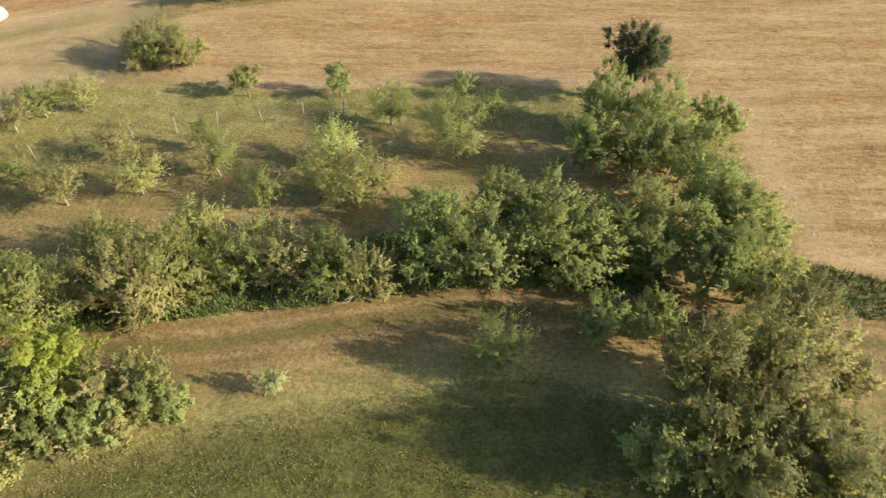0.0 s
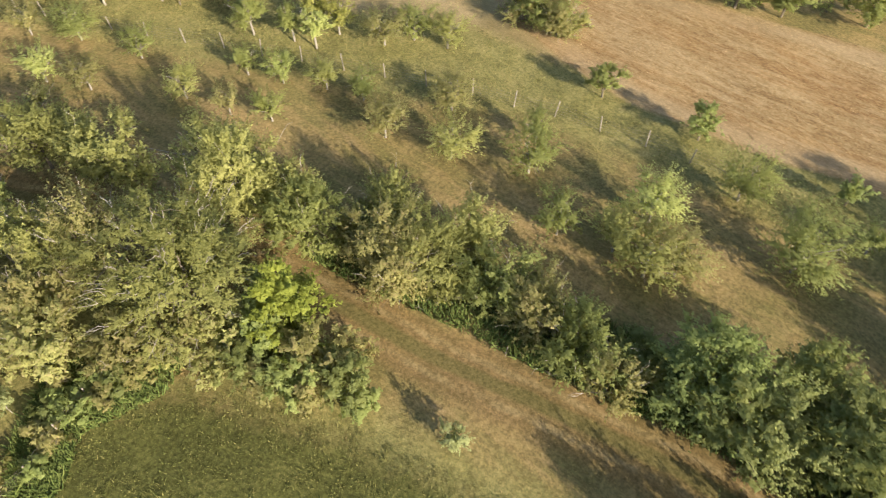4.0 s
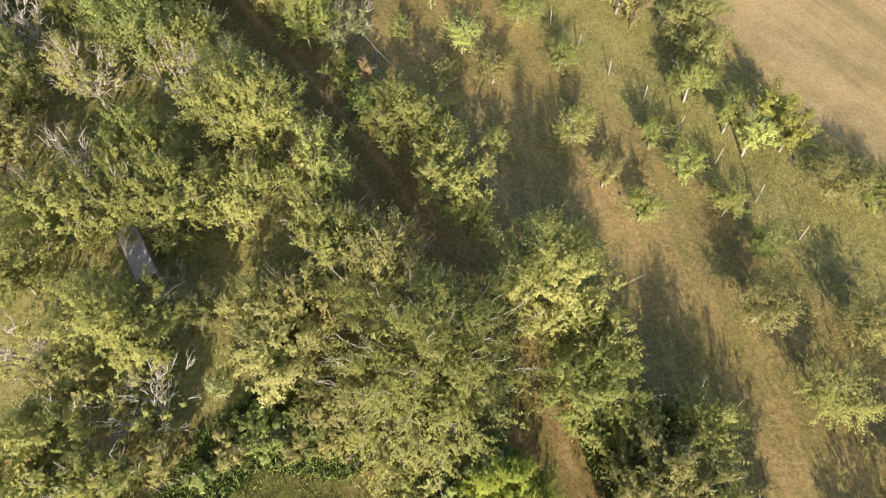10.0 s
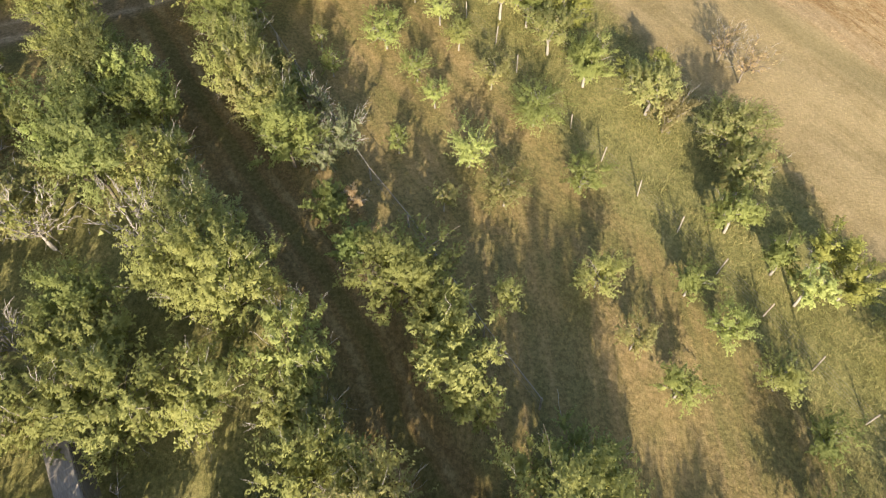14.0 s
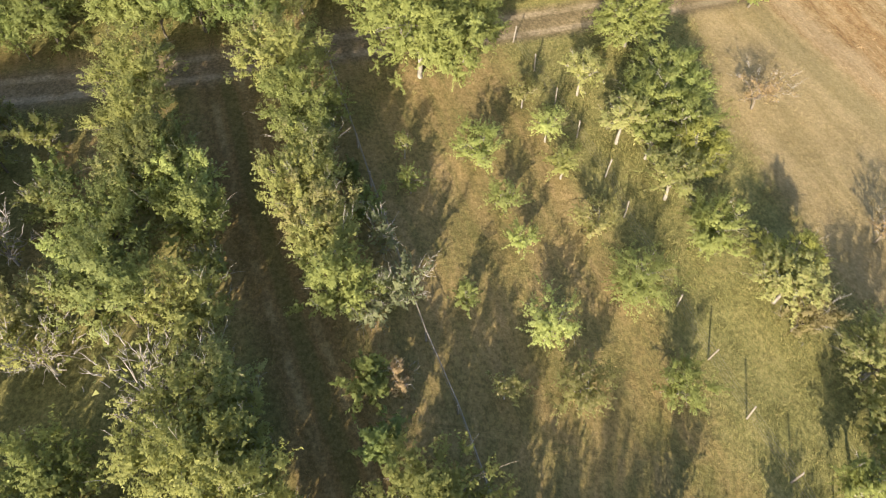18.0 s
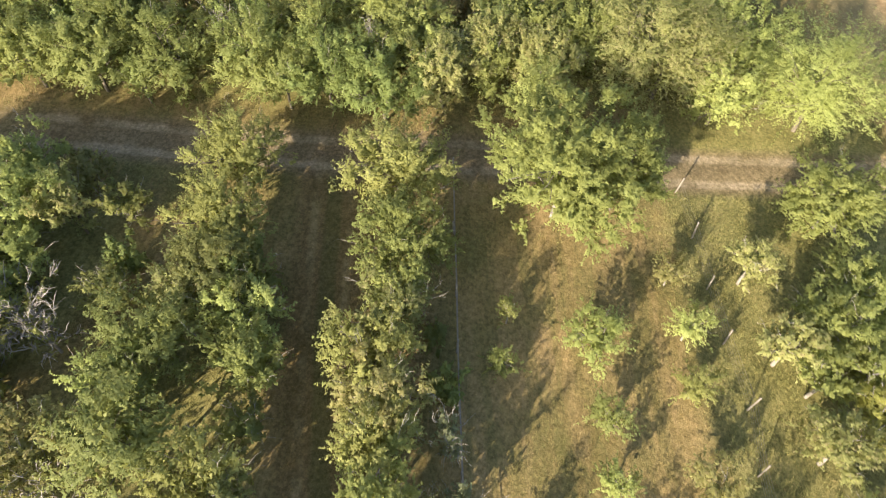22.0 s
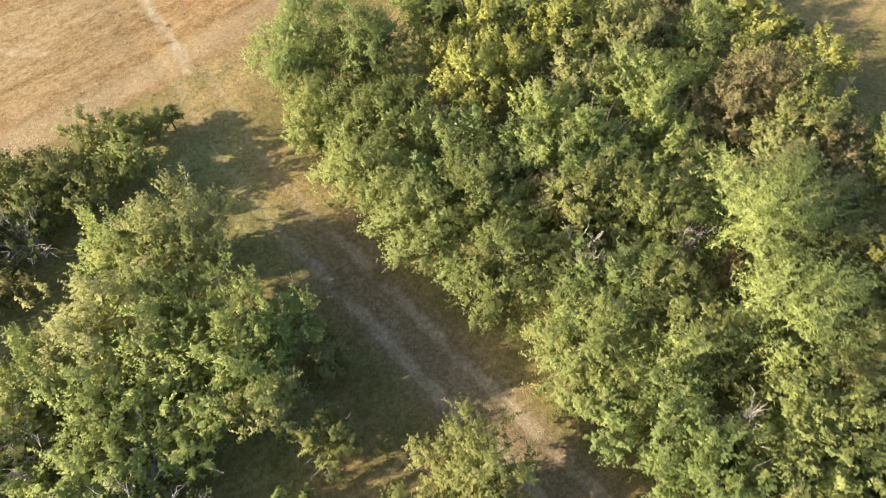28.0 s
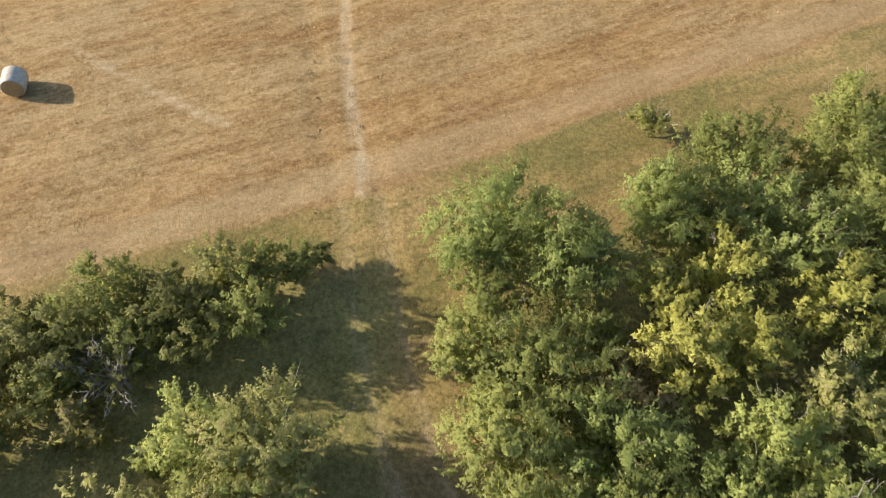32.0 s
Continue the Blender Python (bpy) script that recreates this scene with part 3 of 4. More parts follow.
KINDS = {
    "round": spec("hedge_tree", "broad leafy green hedgerow tree with a rounded crown", "tree", ("leafgreen", "fresh", "leafgreen", "green"), (0.112, 0.080), dens=1.25, gaps=0.05, shoot=1.2),
    "bushy": spec("broad_tree", "broad light green tree with crowded leafy boughs", "tree", ("walnut", "pale", "walnut"), (0.102, 0.070), dens=1.15, twigs=8, shoot=1.25),
    "shrub": spec("bush", "low dense green bush reaching down to the grass", "bush", ("green", "olive", "fresh"), (0.105, 0.072), dens=1.2, gaps=0.09, foot=0.0, limb=5, thick=0.6),
    "mixed": spec("olive_green_tree", "olive-green tree with a loose spreading crown and dry twigs", "tree", ("olive", "straw_green", "pale"), (0.098, 0.064), dens=1.2, gaps=0.13, twigs=30, shoot=1.25, dead=0.011),
    "pale": spec("yellow_green_tree", "pale yellow-green tree with bare grey twigs among the leaves", "tree", ("pale", "walnut", "pale"), (0.108, 0.072), dens=1.1, gaps=0.14, twigs=36, shoot=1.25, dead=0.011),
    "dense": spec("dark_green_tree", "dense dark green tree with small leaves", "tree", ("deep", "leafgreen", "deep"), (0.10, 0.068), dens=1.15, gaps=0.06),
    "thicket": spec("broad_tree", "broad sunlit yellow-green tree with crowded leafy boughs", "tree", ("sunny", "straw_green", "sunny"), (0.096, 0.064), dens=1.25, gaps=0.08, twigs=10, shoot=1.15),
    "dusky": spec("olive_green_tree", "dark olive-green tree with a loose crown and dry grey twigs", "tree", ("dusky", "dusky", "olive"), (0.098, 0.064), dens=1.25, gaps=0.13, twigs=24, shoot=1.2),
    "wood": spec("woodland_tree", "leafy woodland tree with a crowded uneven crown", "tree", ("sunny", "straw_green", "pale", "sunny", "walnut"), (0.102, 0.068), dens=1.15, gaps=0.07, twigs=8, shoot=1.1),
    "green_wood": spec("woodland_tree", "olive-green woodland tree with a rounded leafy crown", "tree", ("leafgreen", "fresh", "walnut", "leafgreen"), (0.100, 0.067), dens=1.2, twigs=5, shoot=1.15),
    "willow": spec("willow_tree", "pale green willow with long feathery spreading shoots", "tree", ("straw_green", "sunny"), (0.14, 0.045), droop=0.12, dens=1.2, gaps=0.08, shoot=2.3),
    "fresh_willow": spec("willow_tree", "fresh green willow with hanging leafy shoots", "tree", ("fresh", "fresh"), (0.13, 0.055), droop=0.35, dens=1.25, gaps=0.06, shoot=1.4),
    "yellow": spec("yellowing_tree", "yellowing leafy tree with a sunlit crown", "tree", ("turning", "turning"), (0.115, 0.08), gaps=0.1, twigs=8),
    "brown": spec("brown_leaved_tree", "brownish autumn-tinged tree with a thin crown", "tree", ("autumn", "russet"), (0.105, 0.068), dens=0.85, gaps=0.17, twigs=26, shoot=1.2),
    "rust": spec("russet_bush", "small rust-red bush among the woodland trees", "bush", ("russet",), (0.105, 0.07), foot=0.1),
    "red": spec("reddish_bush", "reddish-brown tinted bush in the woodland", "bush", ("autumn",), (0.105, 0.07), foot=0.1),
    "grey": spec("grey_bush", "grey-leaved bush with dry twigs", "bush", ("grey",), (0.10, 0.06), dens=0.8, gaps=0.17, twigs=50, foot=0.2),
    "dead": spec("dead_tree", "bare dead tree with bleached branching twigs", "dead tree", ("pale",), (0.10, 0.07), dens=0.18, bark=DEAD_WOOD, limb=16, thick=1.3, twigs=110, gaps=0.08, dead=0.021),
    "bare": spec("withered_tree", "thin withered fruit tree with few brown leaves", "tree", ("russet",), (0.085, 0.05), dens=0.35, limb=14, twigs=60, foot=0.6),
    "orchard": spec("fruit_tree", "small fruit tree with a light airy crown on mown grass", "tree", ("leafgreen", "pale", "walnut", "sunny", "olive"), (0.10, 0.060), "vase", dens=0.80, gaps=0.2, bark=PALE_BARK, limb=14, foot=0.65, thick=0.95, shoot=1.8),
    "edge": spec("orchard_tree", "yellow-green fruit tree at the edge of the orchard", "tree", ("sunny", "walnut", "turning", "straw_green"), (0.11, 0.074), dens=1.2, gaps=0.12, bark=PALE_BARK, foot=1.0, thick=1.3, twigs=10, shoot=1.4),
    "sapling": spec("sapling", "young pale sapling standing alone in the grass", "tree", ("silver",), (0.085, 0.06), "vase", dens=1.3, bark=PALE_BARK, limb=6, foot=0.3, thick=0.5, shoot=1.3),
    "maple": spec("maple_tree", "bright yellow-green maple with a pointed crown", "tree", ("yellow",), (0.115, 0.095), "cone", dens=1.7, gaps=0.08),
    "pine": spec("pine_tree", "dark pine with tufted needle branches", "tree", ("needle",), (0.12, 0.04), dens=3.0, gaps=0.08, flat=0.5, foot=1.4),
    "walnut": spec("walnut_tree", "large bright green walnut tree with a broad crown", "tree", ("pale", "walnut"), (0.115, 0.075), dens=1.5, gaps=0.08, bark=PALE_BARK, foot=0.9),
    "light_shrub": spec("bush", "sunlit straw-green bush with loose shoots reaching to the grass", "bush", ("pale", "olive", "straw_green"), (0.100, 0.066), dens=1.2, gaps=0.1, foot=0.0, limb=6, thick=0.6, twigs=10, shoot=1.35),
    "hedge": spec("hedge_bush", "light olive hedge bush with upright leafy shoots and dry twigs", "bush", ("olive", "leafgreen", "pale", "leafgreen"), (0.098, 0.064), dens=1.2, gaps=0.12, foot=0.0, limb=7, thick=0.7, twigs=16, shoot=1.55),
    "straw": spec("straw_green_tree", "wide pale straw-green tree with many bare grey twigs", "tree", ("pale",), (0.098, 0.056), dens=1.2, gaps=0.16, twigs=70, shoot=1.35, dead=0.013),
    "ashy": spec("grey_green_tree", "grey-green tree with a full feathery crown", "tree", ("deep", "green"), (0.098, 0.060), dens=1.25, gaps=0.08, shoot=1.5),
    "spiky": spec("straggly_tree", "straggly olive tree with upright leafy shoots", "tree", ("olive",), (0.105, 0.065), dens=0.8, gaps=0.2, twigs=30, shoot=2.0),
}
SIZES = (0.5, 0.68, 0.92, 1.22, 1.6, 2.05, 2.6, 3.4)
LEAVES = 2400            # blades for a crown of one unit
FINE = 0.92              # size of the blades
PROTO = {}


def pattern(kind, size, which):
    """The pattern of a kind at one of the sizes: an Empty at the foot with trunk, crown and dead branches."""
    key = (kind, size, which)
    if key in PROTO:
        return PROTO[key]
    k, R = KINDS[kind], SIZES[size]
    rng = np.random.default_rng(sum(map(ord, kind)) * 37 + size * 11 + which)
    V = R * (1.35 if k["shape"] == "cone" else 0.82)
    hc = k["foot"] + (0.95 * R if kind != "maple" else 1.25 * R)
    c, r = crown_clumps(rng, R, V, hc, int(30 * R ** 1.65 + 9), k["shape"], k["gaps"])
    e = tagged(new(k["name"]), k["label"], k["category"])
    thick = (0.035 * R + 0.02) * k["thick"]
    t = joined("trunk", limbs(rng, c, max(k["foot"] * 1.1, hc * 0.4), R, int(k["limb"] * (0.6 + 0.4 * R)), thick), k["bark"])
    new("trunk", t).parent = e
    n = int(LEAVES * R ** 2 * k["dens"])
    m = crown_mesh(rng, "crown", c, r, n, k["size"][0] * FINE, k["size"][1] * FINE, LEAF[k["leaf"][which % len(k["leaf"])]], k["droop"], k["flat"], hc=hc, R=R, V=V, shoot=k["shoot"])
    new("crown", m).parent = e
    if k["twigs"]:
        tw = []
        for _ in range(int(k["twigs"] * (0.5 + 0.5 * R))):
            a = c[rng.integers(len(c))]
            d = unit((a - np.array([0, 0, hc * 0.5]))[None])[0]
            b = a + d * rng.uniform(0.15, 0.6) * R ** 0.5 + rng.normal(0, 0.14, 3)
            path = bent(rng, a, b, 4, 0.35)
            tw.append(tube(path, np.linspace(k["dead"], 0.003, 4), 3))
            f = path[2] + rng.normal(0, 0.13, 3)
            tw.append(tube(bent(rng, path[1], f, 3, 0.3), np.linspace(k["dead"] * 0.6, 0.003, 3), 3))
        ob = new("dead_branch", joined("dead_branch", tw, DEAD_WOOD))
        ob.parent = e
        tagged(ob, kind="stuff")
    e["size"] = (R, hc + V)
    PROTO[key] = e
    return e


spin = np.random.default_rng(5)
GROUP = {"orchard": "fruit trees of the orchard", "round": "hedgerow trees", "wood": "woodland trees", "shrub": "bushes"}


def put(kind, x, y, r, hc):
    """Set a plant of a kind at x, y with crown radius r and crown centre hc above the ground."""
    size = min(range(len(SIZES)), key=lambda i: abs(math.log(SIZES[i] / r)))
    e = pattern(kind, size, int(spin.integers(max(2, len(KINDS[kind]["leaf"])))))
    R, H = e["size"]
    s = r / R
    h = (hc + (0.82 if kind != "maple" else 1.35) * r) / H
    h = max(h, 0.6 * s)
    m = pose(x, y, float(height(x, y)) - 0.03, 0, 0, spin.uniform(0, 360)) @ Matrix.Diagonal((s, s, h, 1))
    ob = copy_thing(e, m)
    if kind in GROUP:
        ob["group"] = GROUP[kind]
    return ob


# ---- plants: places ----
for x, y, r, h in ((-24.6, -2.6, 1.52, 2.3), (-26.8, -1.2, 1.72, 2.3), (-27.5, -3.1, 1.3, 2.3), (-30.9, -3.9, 1.63, 2.3), (-33.4, 5.2, 1.6, 2.3), (-34.7, -4.3, 1.89, 2.3), (-35.4, -1.3, 1.67, 2.3), (-39.4, 7.9, 1.49, 2.2), (-40.8, 7.2, 1.62, 2.2), (-43.5, 6.4, 1.7, 2.2),):
    put("mixed", x, y, r, h)
for x, y, r, h in ((-51.6, 10.5, 3.51, 3.2), (-53.1, 12.7, 1.93, 3.2),):
    put("walnut", x, y, r, h)
for x, y, r, h in ((-36.1, -9.4, 1.57, 2.5), (-36.9, -10.7, 1.64, 2.5), (-37.9, -0.3, 1.45, 2.3), (-39.0, -9.2, 1.91, 2.5), (-39.6, -11.3, 2.22, 2.4), (-40.8, -14.5, 1.51, 2.4), (-41.5, -0.4, 1.21, 2.3), (-41.9, -11.4, 1.89, 2.4), (-41.9, 1.9, 1.50, 2.3), (-42.3, -8.3, 2.12, 2.4), (-42.6, -13.7, 2.15, 2.4), (-43.4, -6.7, 1.20, 2.4), (-44.5, -9.4, 1.56, 2.5), (-64.0, 16.7, 2.42, 2.8), (-64.7, 9.7, 2.14, 2.8), (-65.6, 13.4, 2.80, 2.8), (-70.6, 16.9, 2.27, 2.8),):
    put("thicket", x, y, r, h)
for x, y, r, h in ((-55.5, 4.0, 1.89, 2.4), (-56.5, -3.4, 2.13, 2.4), (-56.5, -8.4, 2.12, 2.3), (-56.5, 3.2, 1.31, 2.3),):
    put("wood", x, y, r, h)
for x, y, r, h in ((-56.6, -10.8, 2.04, 2.3), (-57.0, 5.9, 1.28, 2.3), (-57.4, 1.7, 2.13, 2.4), (-57.5, -13.2, 1.71, 2.4), (-58.1, 8.2, 1.97, 2.4), (-58.2, -10.8, 1.74, 2.4), (-58.2, 5.4, 1.84, 2.4), (-58.5, -7.1, 1.87, 2.4), (-59.5, 5.1, 1.47, 2.3), (-59.8, -14.3, 1.56, 2.4), (-60.2, 16.1, 2.04, 2.4), (-61.0, 9.4, 1.92, 2.4), (-61.1, -10.4, 1.64, 2.4), (-61.8, -12.6, 2.05, 2.4), (-62.8, 6.4, 1.51, 2.3), (-63.3, 0.1, 1.79, 2.3), (-63.4, -16.0, 1.75, 2.4), (-63.7, 25.6, 2.78, 2.4), (-63.9, 4.2, 1.71, 2.3),):
    put("wood", x, y, r, h)
for x, y, r, h in ((-67.9, 0.2, 2.05, 2.3), (-68.0, 4.7, 1.95, 2.3), (-72.3, 2.4, 2.42, 2.3),):
    put("wood", x, y, r, h)
for x, y, r, h in ((-17.0, 16.3, 1.85, 2.0), (-20.9, 1.6, 2.0, 3.1), (-25.2, 14.0, 0.99, 2.1), (-26.9, 13.6, 1.8, 2.2), (-28.4, 13.5, 1.17, 2.1), (-28.8, 0.8, 1.23, 2.2), (-28.9, 2.2, 1.25, 2.2), (-30.3, 12.4, 2.16, 2.2), (-30.5, 1.1, 1.48, 2.2), (-37.7, 8.5, 1.58, 2.4), (-40.0, 3.0, 1.4, 2.3), (-42.0, 6.5, 1.52, 2.4), (-44.7, 6.1, 1.23, 2.4), (-44.9, -0.9, 1.82, 2.3),):
    put("bushy", x, y, r, h)
for x, y, r, h in ((-46.6, 5.7, 1.94, 2.4), (-47.9, -1.9, 1.95, 2.3), (-49.4, 4.3, 2.25, 2.4),):
    put("bushy", x, y, r, h)
for x, y, r, h in ((-55.2, -1.9, 1.68, 2.6), (-59.9, -2.0, 2.40, 2.6), (-60.6, -8.1, 1.04, 2.2),):
    put("willow", x, y, r, h)
for x, y, r, h in ((12.9, 19.9, 2.21, 2.1), (12.7, 17.1, 1.83, 2.1), (12.3, 22.7, 1.98, 2.1), (12.2, 25.4, 1.96, 2.1), (11.7, 29.0, 1.82, 2.1), (11.2, 17.4, 1.62, 2.1), (9.8, 25.9, 1.99, 2.1), (9.7, 18.9, 1.92, 2.1), (9.2, 30.3, 1.87, 2.1), (8.3, 15.4, 1.15, 1.5), (8.3, 20.0, 1.98, 2.1), (7.4, 26.5, 1.59, 2.1), (6.9, 9.1, 1.2, 1.9), (6.1, 15.3, 1.15, 1.5), (5.5, 19.0, 2.29, 2.1), (4.4, 20.7, 2.02, 2.1), (2.8, 21.9, 1.69, 2.1), (1.6, 18.7, 2.04, 2.1), (1.2, 34.0, 0.68, 1.2), (-0.3, 19.8, 2.35, 2.1), (-2.2, 51.4, 1.78, 1.6), (-4.7, 51.7, 1.46, 1.6),):
    put("round", x, y, r, h)
for x, y, r, h in ((-6.3, 34.3, 1.03, 1.2), (-6.9, 49.4, 1.63, 1.6), (-9.7, 48.6, 1.94, 1.6), (-12.1, 34.6, 1.04, 1.2), (-13.6, 48.8, 2.17, 1.6), (-17.4, 48.0, 1.93, 1.6), (-32.5, 10.5, 0.97, 1.4), (-34.5, 9.8, 0.94, 1.4), (-60.2, 29.4, 1.42, 1.6),):
    put("round", x, y, r, h)
for x, y, r, h in ((-56.8, -21.3, 1.83, 2.4), (-59.1, -23.8, 1.78, 2.4), (-59.2, -21.6, 1.73, 2.4), (-60.6, -20.2, 1.93, 2.4), (-63.0, -23.4, 2.06, 2.4), (-64.1, -20.7, 2.46, 2.4), (-64.6, -25.4, 1.62, 2.4), (-66.9, -25.0, 2.14, 2.4), (-67.2, -22.5, 2.05, 2.4),):
    put("green_wood", x, y, r, h)
for x, y, r, h in ((-49.0, -16.6, 1.62, 2.3), (-49.5, -15.5, 1.22, 1.8), (-49.7, -13.7, 1.92, 2.3), (-50.6, -11.0, 2.11, 2.4), (-50.7, -8.7, 0.86, 1.8), (-51.1, -15.8, 2.0, 2.3), (-52.1, -7.8, 2.14, 2.4), (-52.8, -13.4, 1.99, 2.3), (-52.8, -2.5, 1.48, 2.3), (-53.0, -10.5, 2.21, 2.3), (-53.0, -17.1, 1.05, 1.8), (-53.5, -0.7, 1.99, 2.4), (-53.5, -11.7, 1.42, 2.4), (-53.5, -4.3, 2.17, 2.4), (-53.6, 1.9, 2.12, 2.4), (-55.0, -5.2, 2.12, 2.3), (-55.3, 1.4, 1.57, 2.3), (-55.5, -11.9, 1.24, 2.4),):
    put("green_wood", x, y, r, h)
for x, y, r, h in ((-50.2, -20.6, 2.3, 3.0), (-52.4, -19.4, 1.90, 3.0), (-55.8, -21.5, 1.56, 3.0),):
    put("fresh_willow", x, y, r, h)
for x, y, r, h in ((-28.1, 30.3, 1.06, 1.7), (-28.1, 28.3, 0.98, 1.7), (-29.7, 30.2, 1.03, 1.7), (-29.7, 28.0, 0.90, 1.7), (-32.1, 26.9, 1.13, 1.7), (-34.2, 28.4, 1.37, 1.7), (-36.6, 28.7, 1.83, 1.7), (-39.8, 26.0, 1.49, 1.8), (-41.2, 26.4, 1.41, 1.6), (-42.2, 23.4, 1.45, 1.9), (-45.0, 22.2, 1.41, 1.7), (-46.7, 23.5, 1.47, 1.9), (-47.4, 21.6, 1.13, 1.8), (-48.3, 20.3, 1.37, 1.8), (-48.4, 23.3, 1.56, 1.9), (-49.5, 21.6, 1.60, 1.9), (-50.6, 23.2, 1.65, 1.8), (-51.5, 18.6, 1.07, 1.9), (-51.9, 22.7, 1.62, 1.9), (-55.8, 21.5, 2.20, 1.9),):
    put("edge", x, y, r, h)
for x, y, r, h in ((-26.3, 1.2, 1.29, 2.4), (-26.3, 2.9, 1.84, 2.4), (-26.3, 5.2, 1.54, 2.4), (-27.4, 8.3, 1.6, 3.1), (-31.5, 4.8, 1.96, 2.4), (-36.1, 3.7, 1.51, 2.2), (-41.0, -3.4, 1.06, 1.3), (-44.6, -5.2, 1.01, 1.3), (-57.2, -26.6, 0.88, 0.9),):
    put("pale", x, y, r, h)
for x, y, r, h in ((16.2, 29.7, 0.78, 1.0), (15.0, 30.3, 1.27, 1.0), (-15.8, 12.5, 1.04, 1.3), ):
    put("shrub", x, y, r, h)
for x, y, r, h in ((-33.6, -17.2, 0.99, 1.2), (-34.2, -15.6, 1.15, 1.2), (-35.6, -16.7, 1.18, 1.2), (-36.6, -5.6, 1.27, 1.3), (-36.8, -15.4, 0.96, 1.2), (-38.9, -14.2, 0.53, 1.0), (-42.3, 9.1, 0.77, 1.2), (-42.6, -3.9, 0.79, 1.3), (-43.9, 8.0, 0.59, 1.2), (-45.6, -7.9, 0.99, 1.3),):
    put("shrub", x, y, r, h)
for x, y, r, h in ((14.3, 11.8, 0.76, 2.5), (12.4, 12.4, 1.36, 3.6), (11.9, 7.8, 1.46, 2.5), (11.6, 9.3, 1.81, 2.5), (11.2, 10.7, 1.65, 2.5), (10.7, 12.6, 1.57, 3.6), (9.4, 8.9, 2.05, 2.5), (8.9, 12.2, 1.45, 3.6), (8.4, 10.1, 1.08, 2.5),):
    put("dusky", x, y, r, h)
for x, y, r, h in ((11.2, 33.4, 1.88, 3.2),):
    put("pine", x, y, r, h)
for x, y, r, h in ((-34.5, -18.4, 1.29, 1.7), (-36.0, -18.1, 1.40, 1.7), (-37.1, -19.7, 1.41, 1.7), (-38.2, -17.8, 1.10, 1.7), (-39.1, -18.9, 1.33, 1.7), (-40.1, -17.6, 1.00, 1.7), (-40.9, -20.3, 1.23, 1.7), (-41.9, -20.8, 1.11, 0.8), (-41.9, -18.5, 1.24, 1.7), (-42.6, 0.2, 1.82, 2.4), (-43.0, -20.8, 0.80, 0.8), (-43.8, -21.1, 0.58, 0.8),):
    put("dense", x, y, r, h)
for x, y, r, h in ((-22.0, 10.4, 1.65, 3.6),):
    put("spiky", x, y, r, h)
for x, y, r, h in ((-34.8, 11.0, 0.73, 1.2), (-38.5, 26.4, 1.21, 1.5), (-55.4, -9.8, 1.33, 2.2),):
    put("brown", x, y, r, h)
for x, y, r, h in ((-55.4, -16.1, 1.80, 2.4), (-55.4, -18.4, 1.19, 2.4), (-57.4, -16.3, 1.60, 2.4), (-57.5, -18.6, 1.68, 2.4), (-60.6, -17.4, 1.78, 2.4),):
    put("yellow", x, y, r, h)
for x, y, r, h in ((-13.9, 12.6, 1.60, 2.6),):
    put("maple", x, y, r, h)
for x, y, r, h in ((-18.6, 2.6, 1.28, 1.8), (-21.2, -1.9, 1.24, 1.8), (-29.4, -1.0, 0.64, 2.4), (-33.2, 3.3, 1.51, 2.4), (-34.3, -0.9, 1.51, 2.4), (-37.0, -8.0, 1.30, 2.0), (-37.6, -16.9, 1.18, 1.5), (-38.7, -4.2, 0.86, 1.8), (-39.0, -5.4, 1.38, 2.0), (-54.7, -6.6, 0.84, 2.4), (-55.6, 0.6, 0.54, 2.4), (-58.8, -5.8, 0.75, 2.4), (-64.3, 6.1, 0.69, 2.4), (-69.1, 4.9, 1.00, 2.4),):
    put("dead", x, y, r, h)
for x, y, r, h in ((-37.6, 9.8, 1.18, 1.7), (-38.5, 10.9, 0.97, 1.7), (-40.5, 9.7, 0.76, 1.8),):
    put("grey", x, y, r, h)
for x, y, r, h in ((-56.9, 2.7, 0.65, 2.2), (-60.4, 2.4, 1.03, 2.2), (-65.2, 4.6, 1.08, 2.2),):
    put("red", x, y, r, h)
for x, y, r, h in ((-56.0, -5.5, 0.43, 2.4), (-59.5, -4.2, 0.40, 2.4), (-61.7, 2.5, 0.60, 2.4), (-63.1, 6.0, 0.45, 2.4),):
    put("rust", x, y, r, h)
for x, y, r, h in ((2.8, 31.3, 0.92, 1.2), (2.1, 14.0, 1.47, 1.2), (0.5, 28.3, 2.09, 1.4), (-3.0, 31.2, 1.48, 1.4), (-3.5, 24.9, 1.46, 1.4), (-4.6, 24.0, 1.74, 1.4), (-5.8, 27.2, 1.63, 1.4), (-6.3, 24.5, 1.29, 1.4), (-8.8, 23.9, 1.28, 1.4), (-12.0, 26.6, 1.41, 1.4), (-13.0, 28.9, 0.98, 1.2), (-15.7, 25.2, 1.48, 1.4), (-18.0, 28.4, 1.38, 1.2), (-19.4, 24.4, 1.46, 1.4), (-21.9, 33.2, 1.36, 1.2), (-22.4, 26.1, 1.05, 1.2), (-24.1, 32.7, 1.35, 1.2), (-24.7, 25.6, 1.06, 1.2), (-25.0, 21.7, 1.00, 1.2), (-25.1, 31.1, 1.55, 1.2), (-27.0, 24.5, 1.07, 1.2), (-27.1, 20.7, 0.84, 1.2),):
    put("orchard", x, y, r, h)
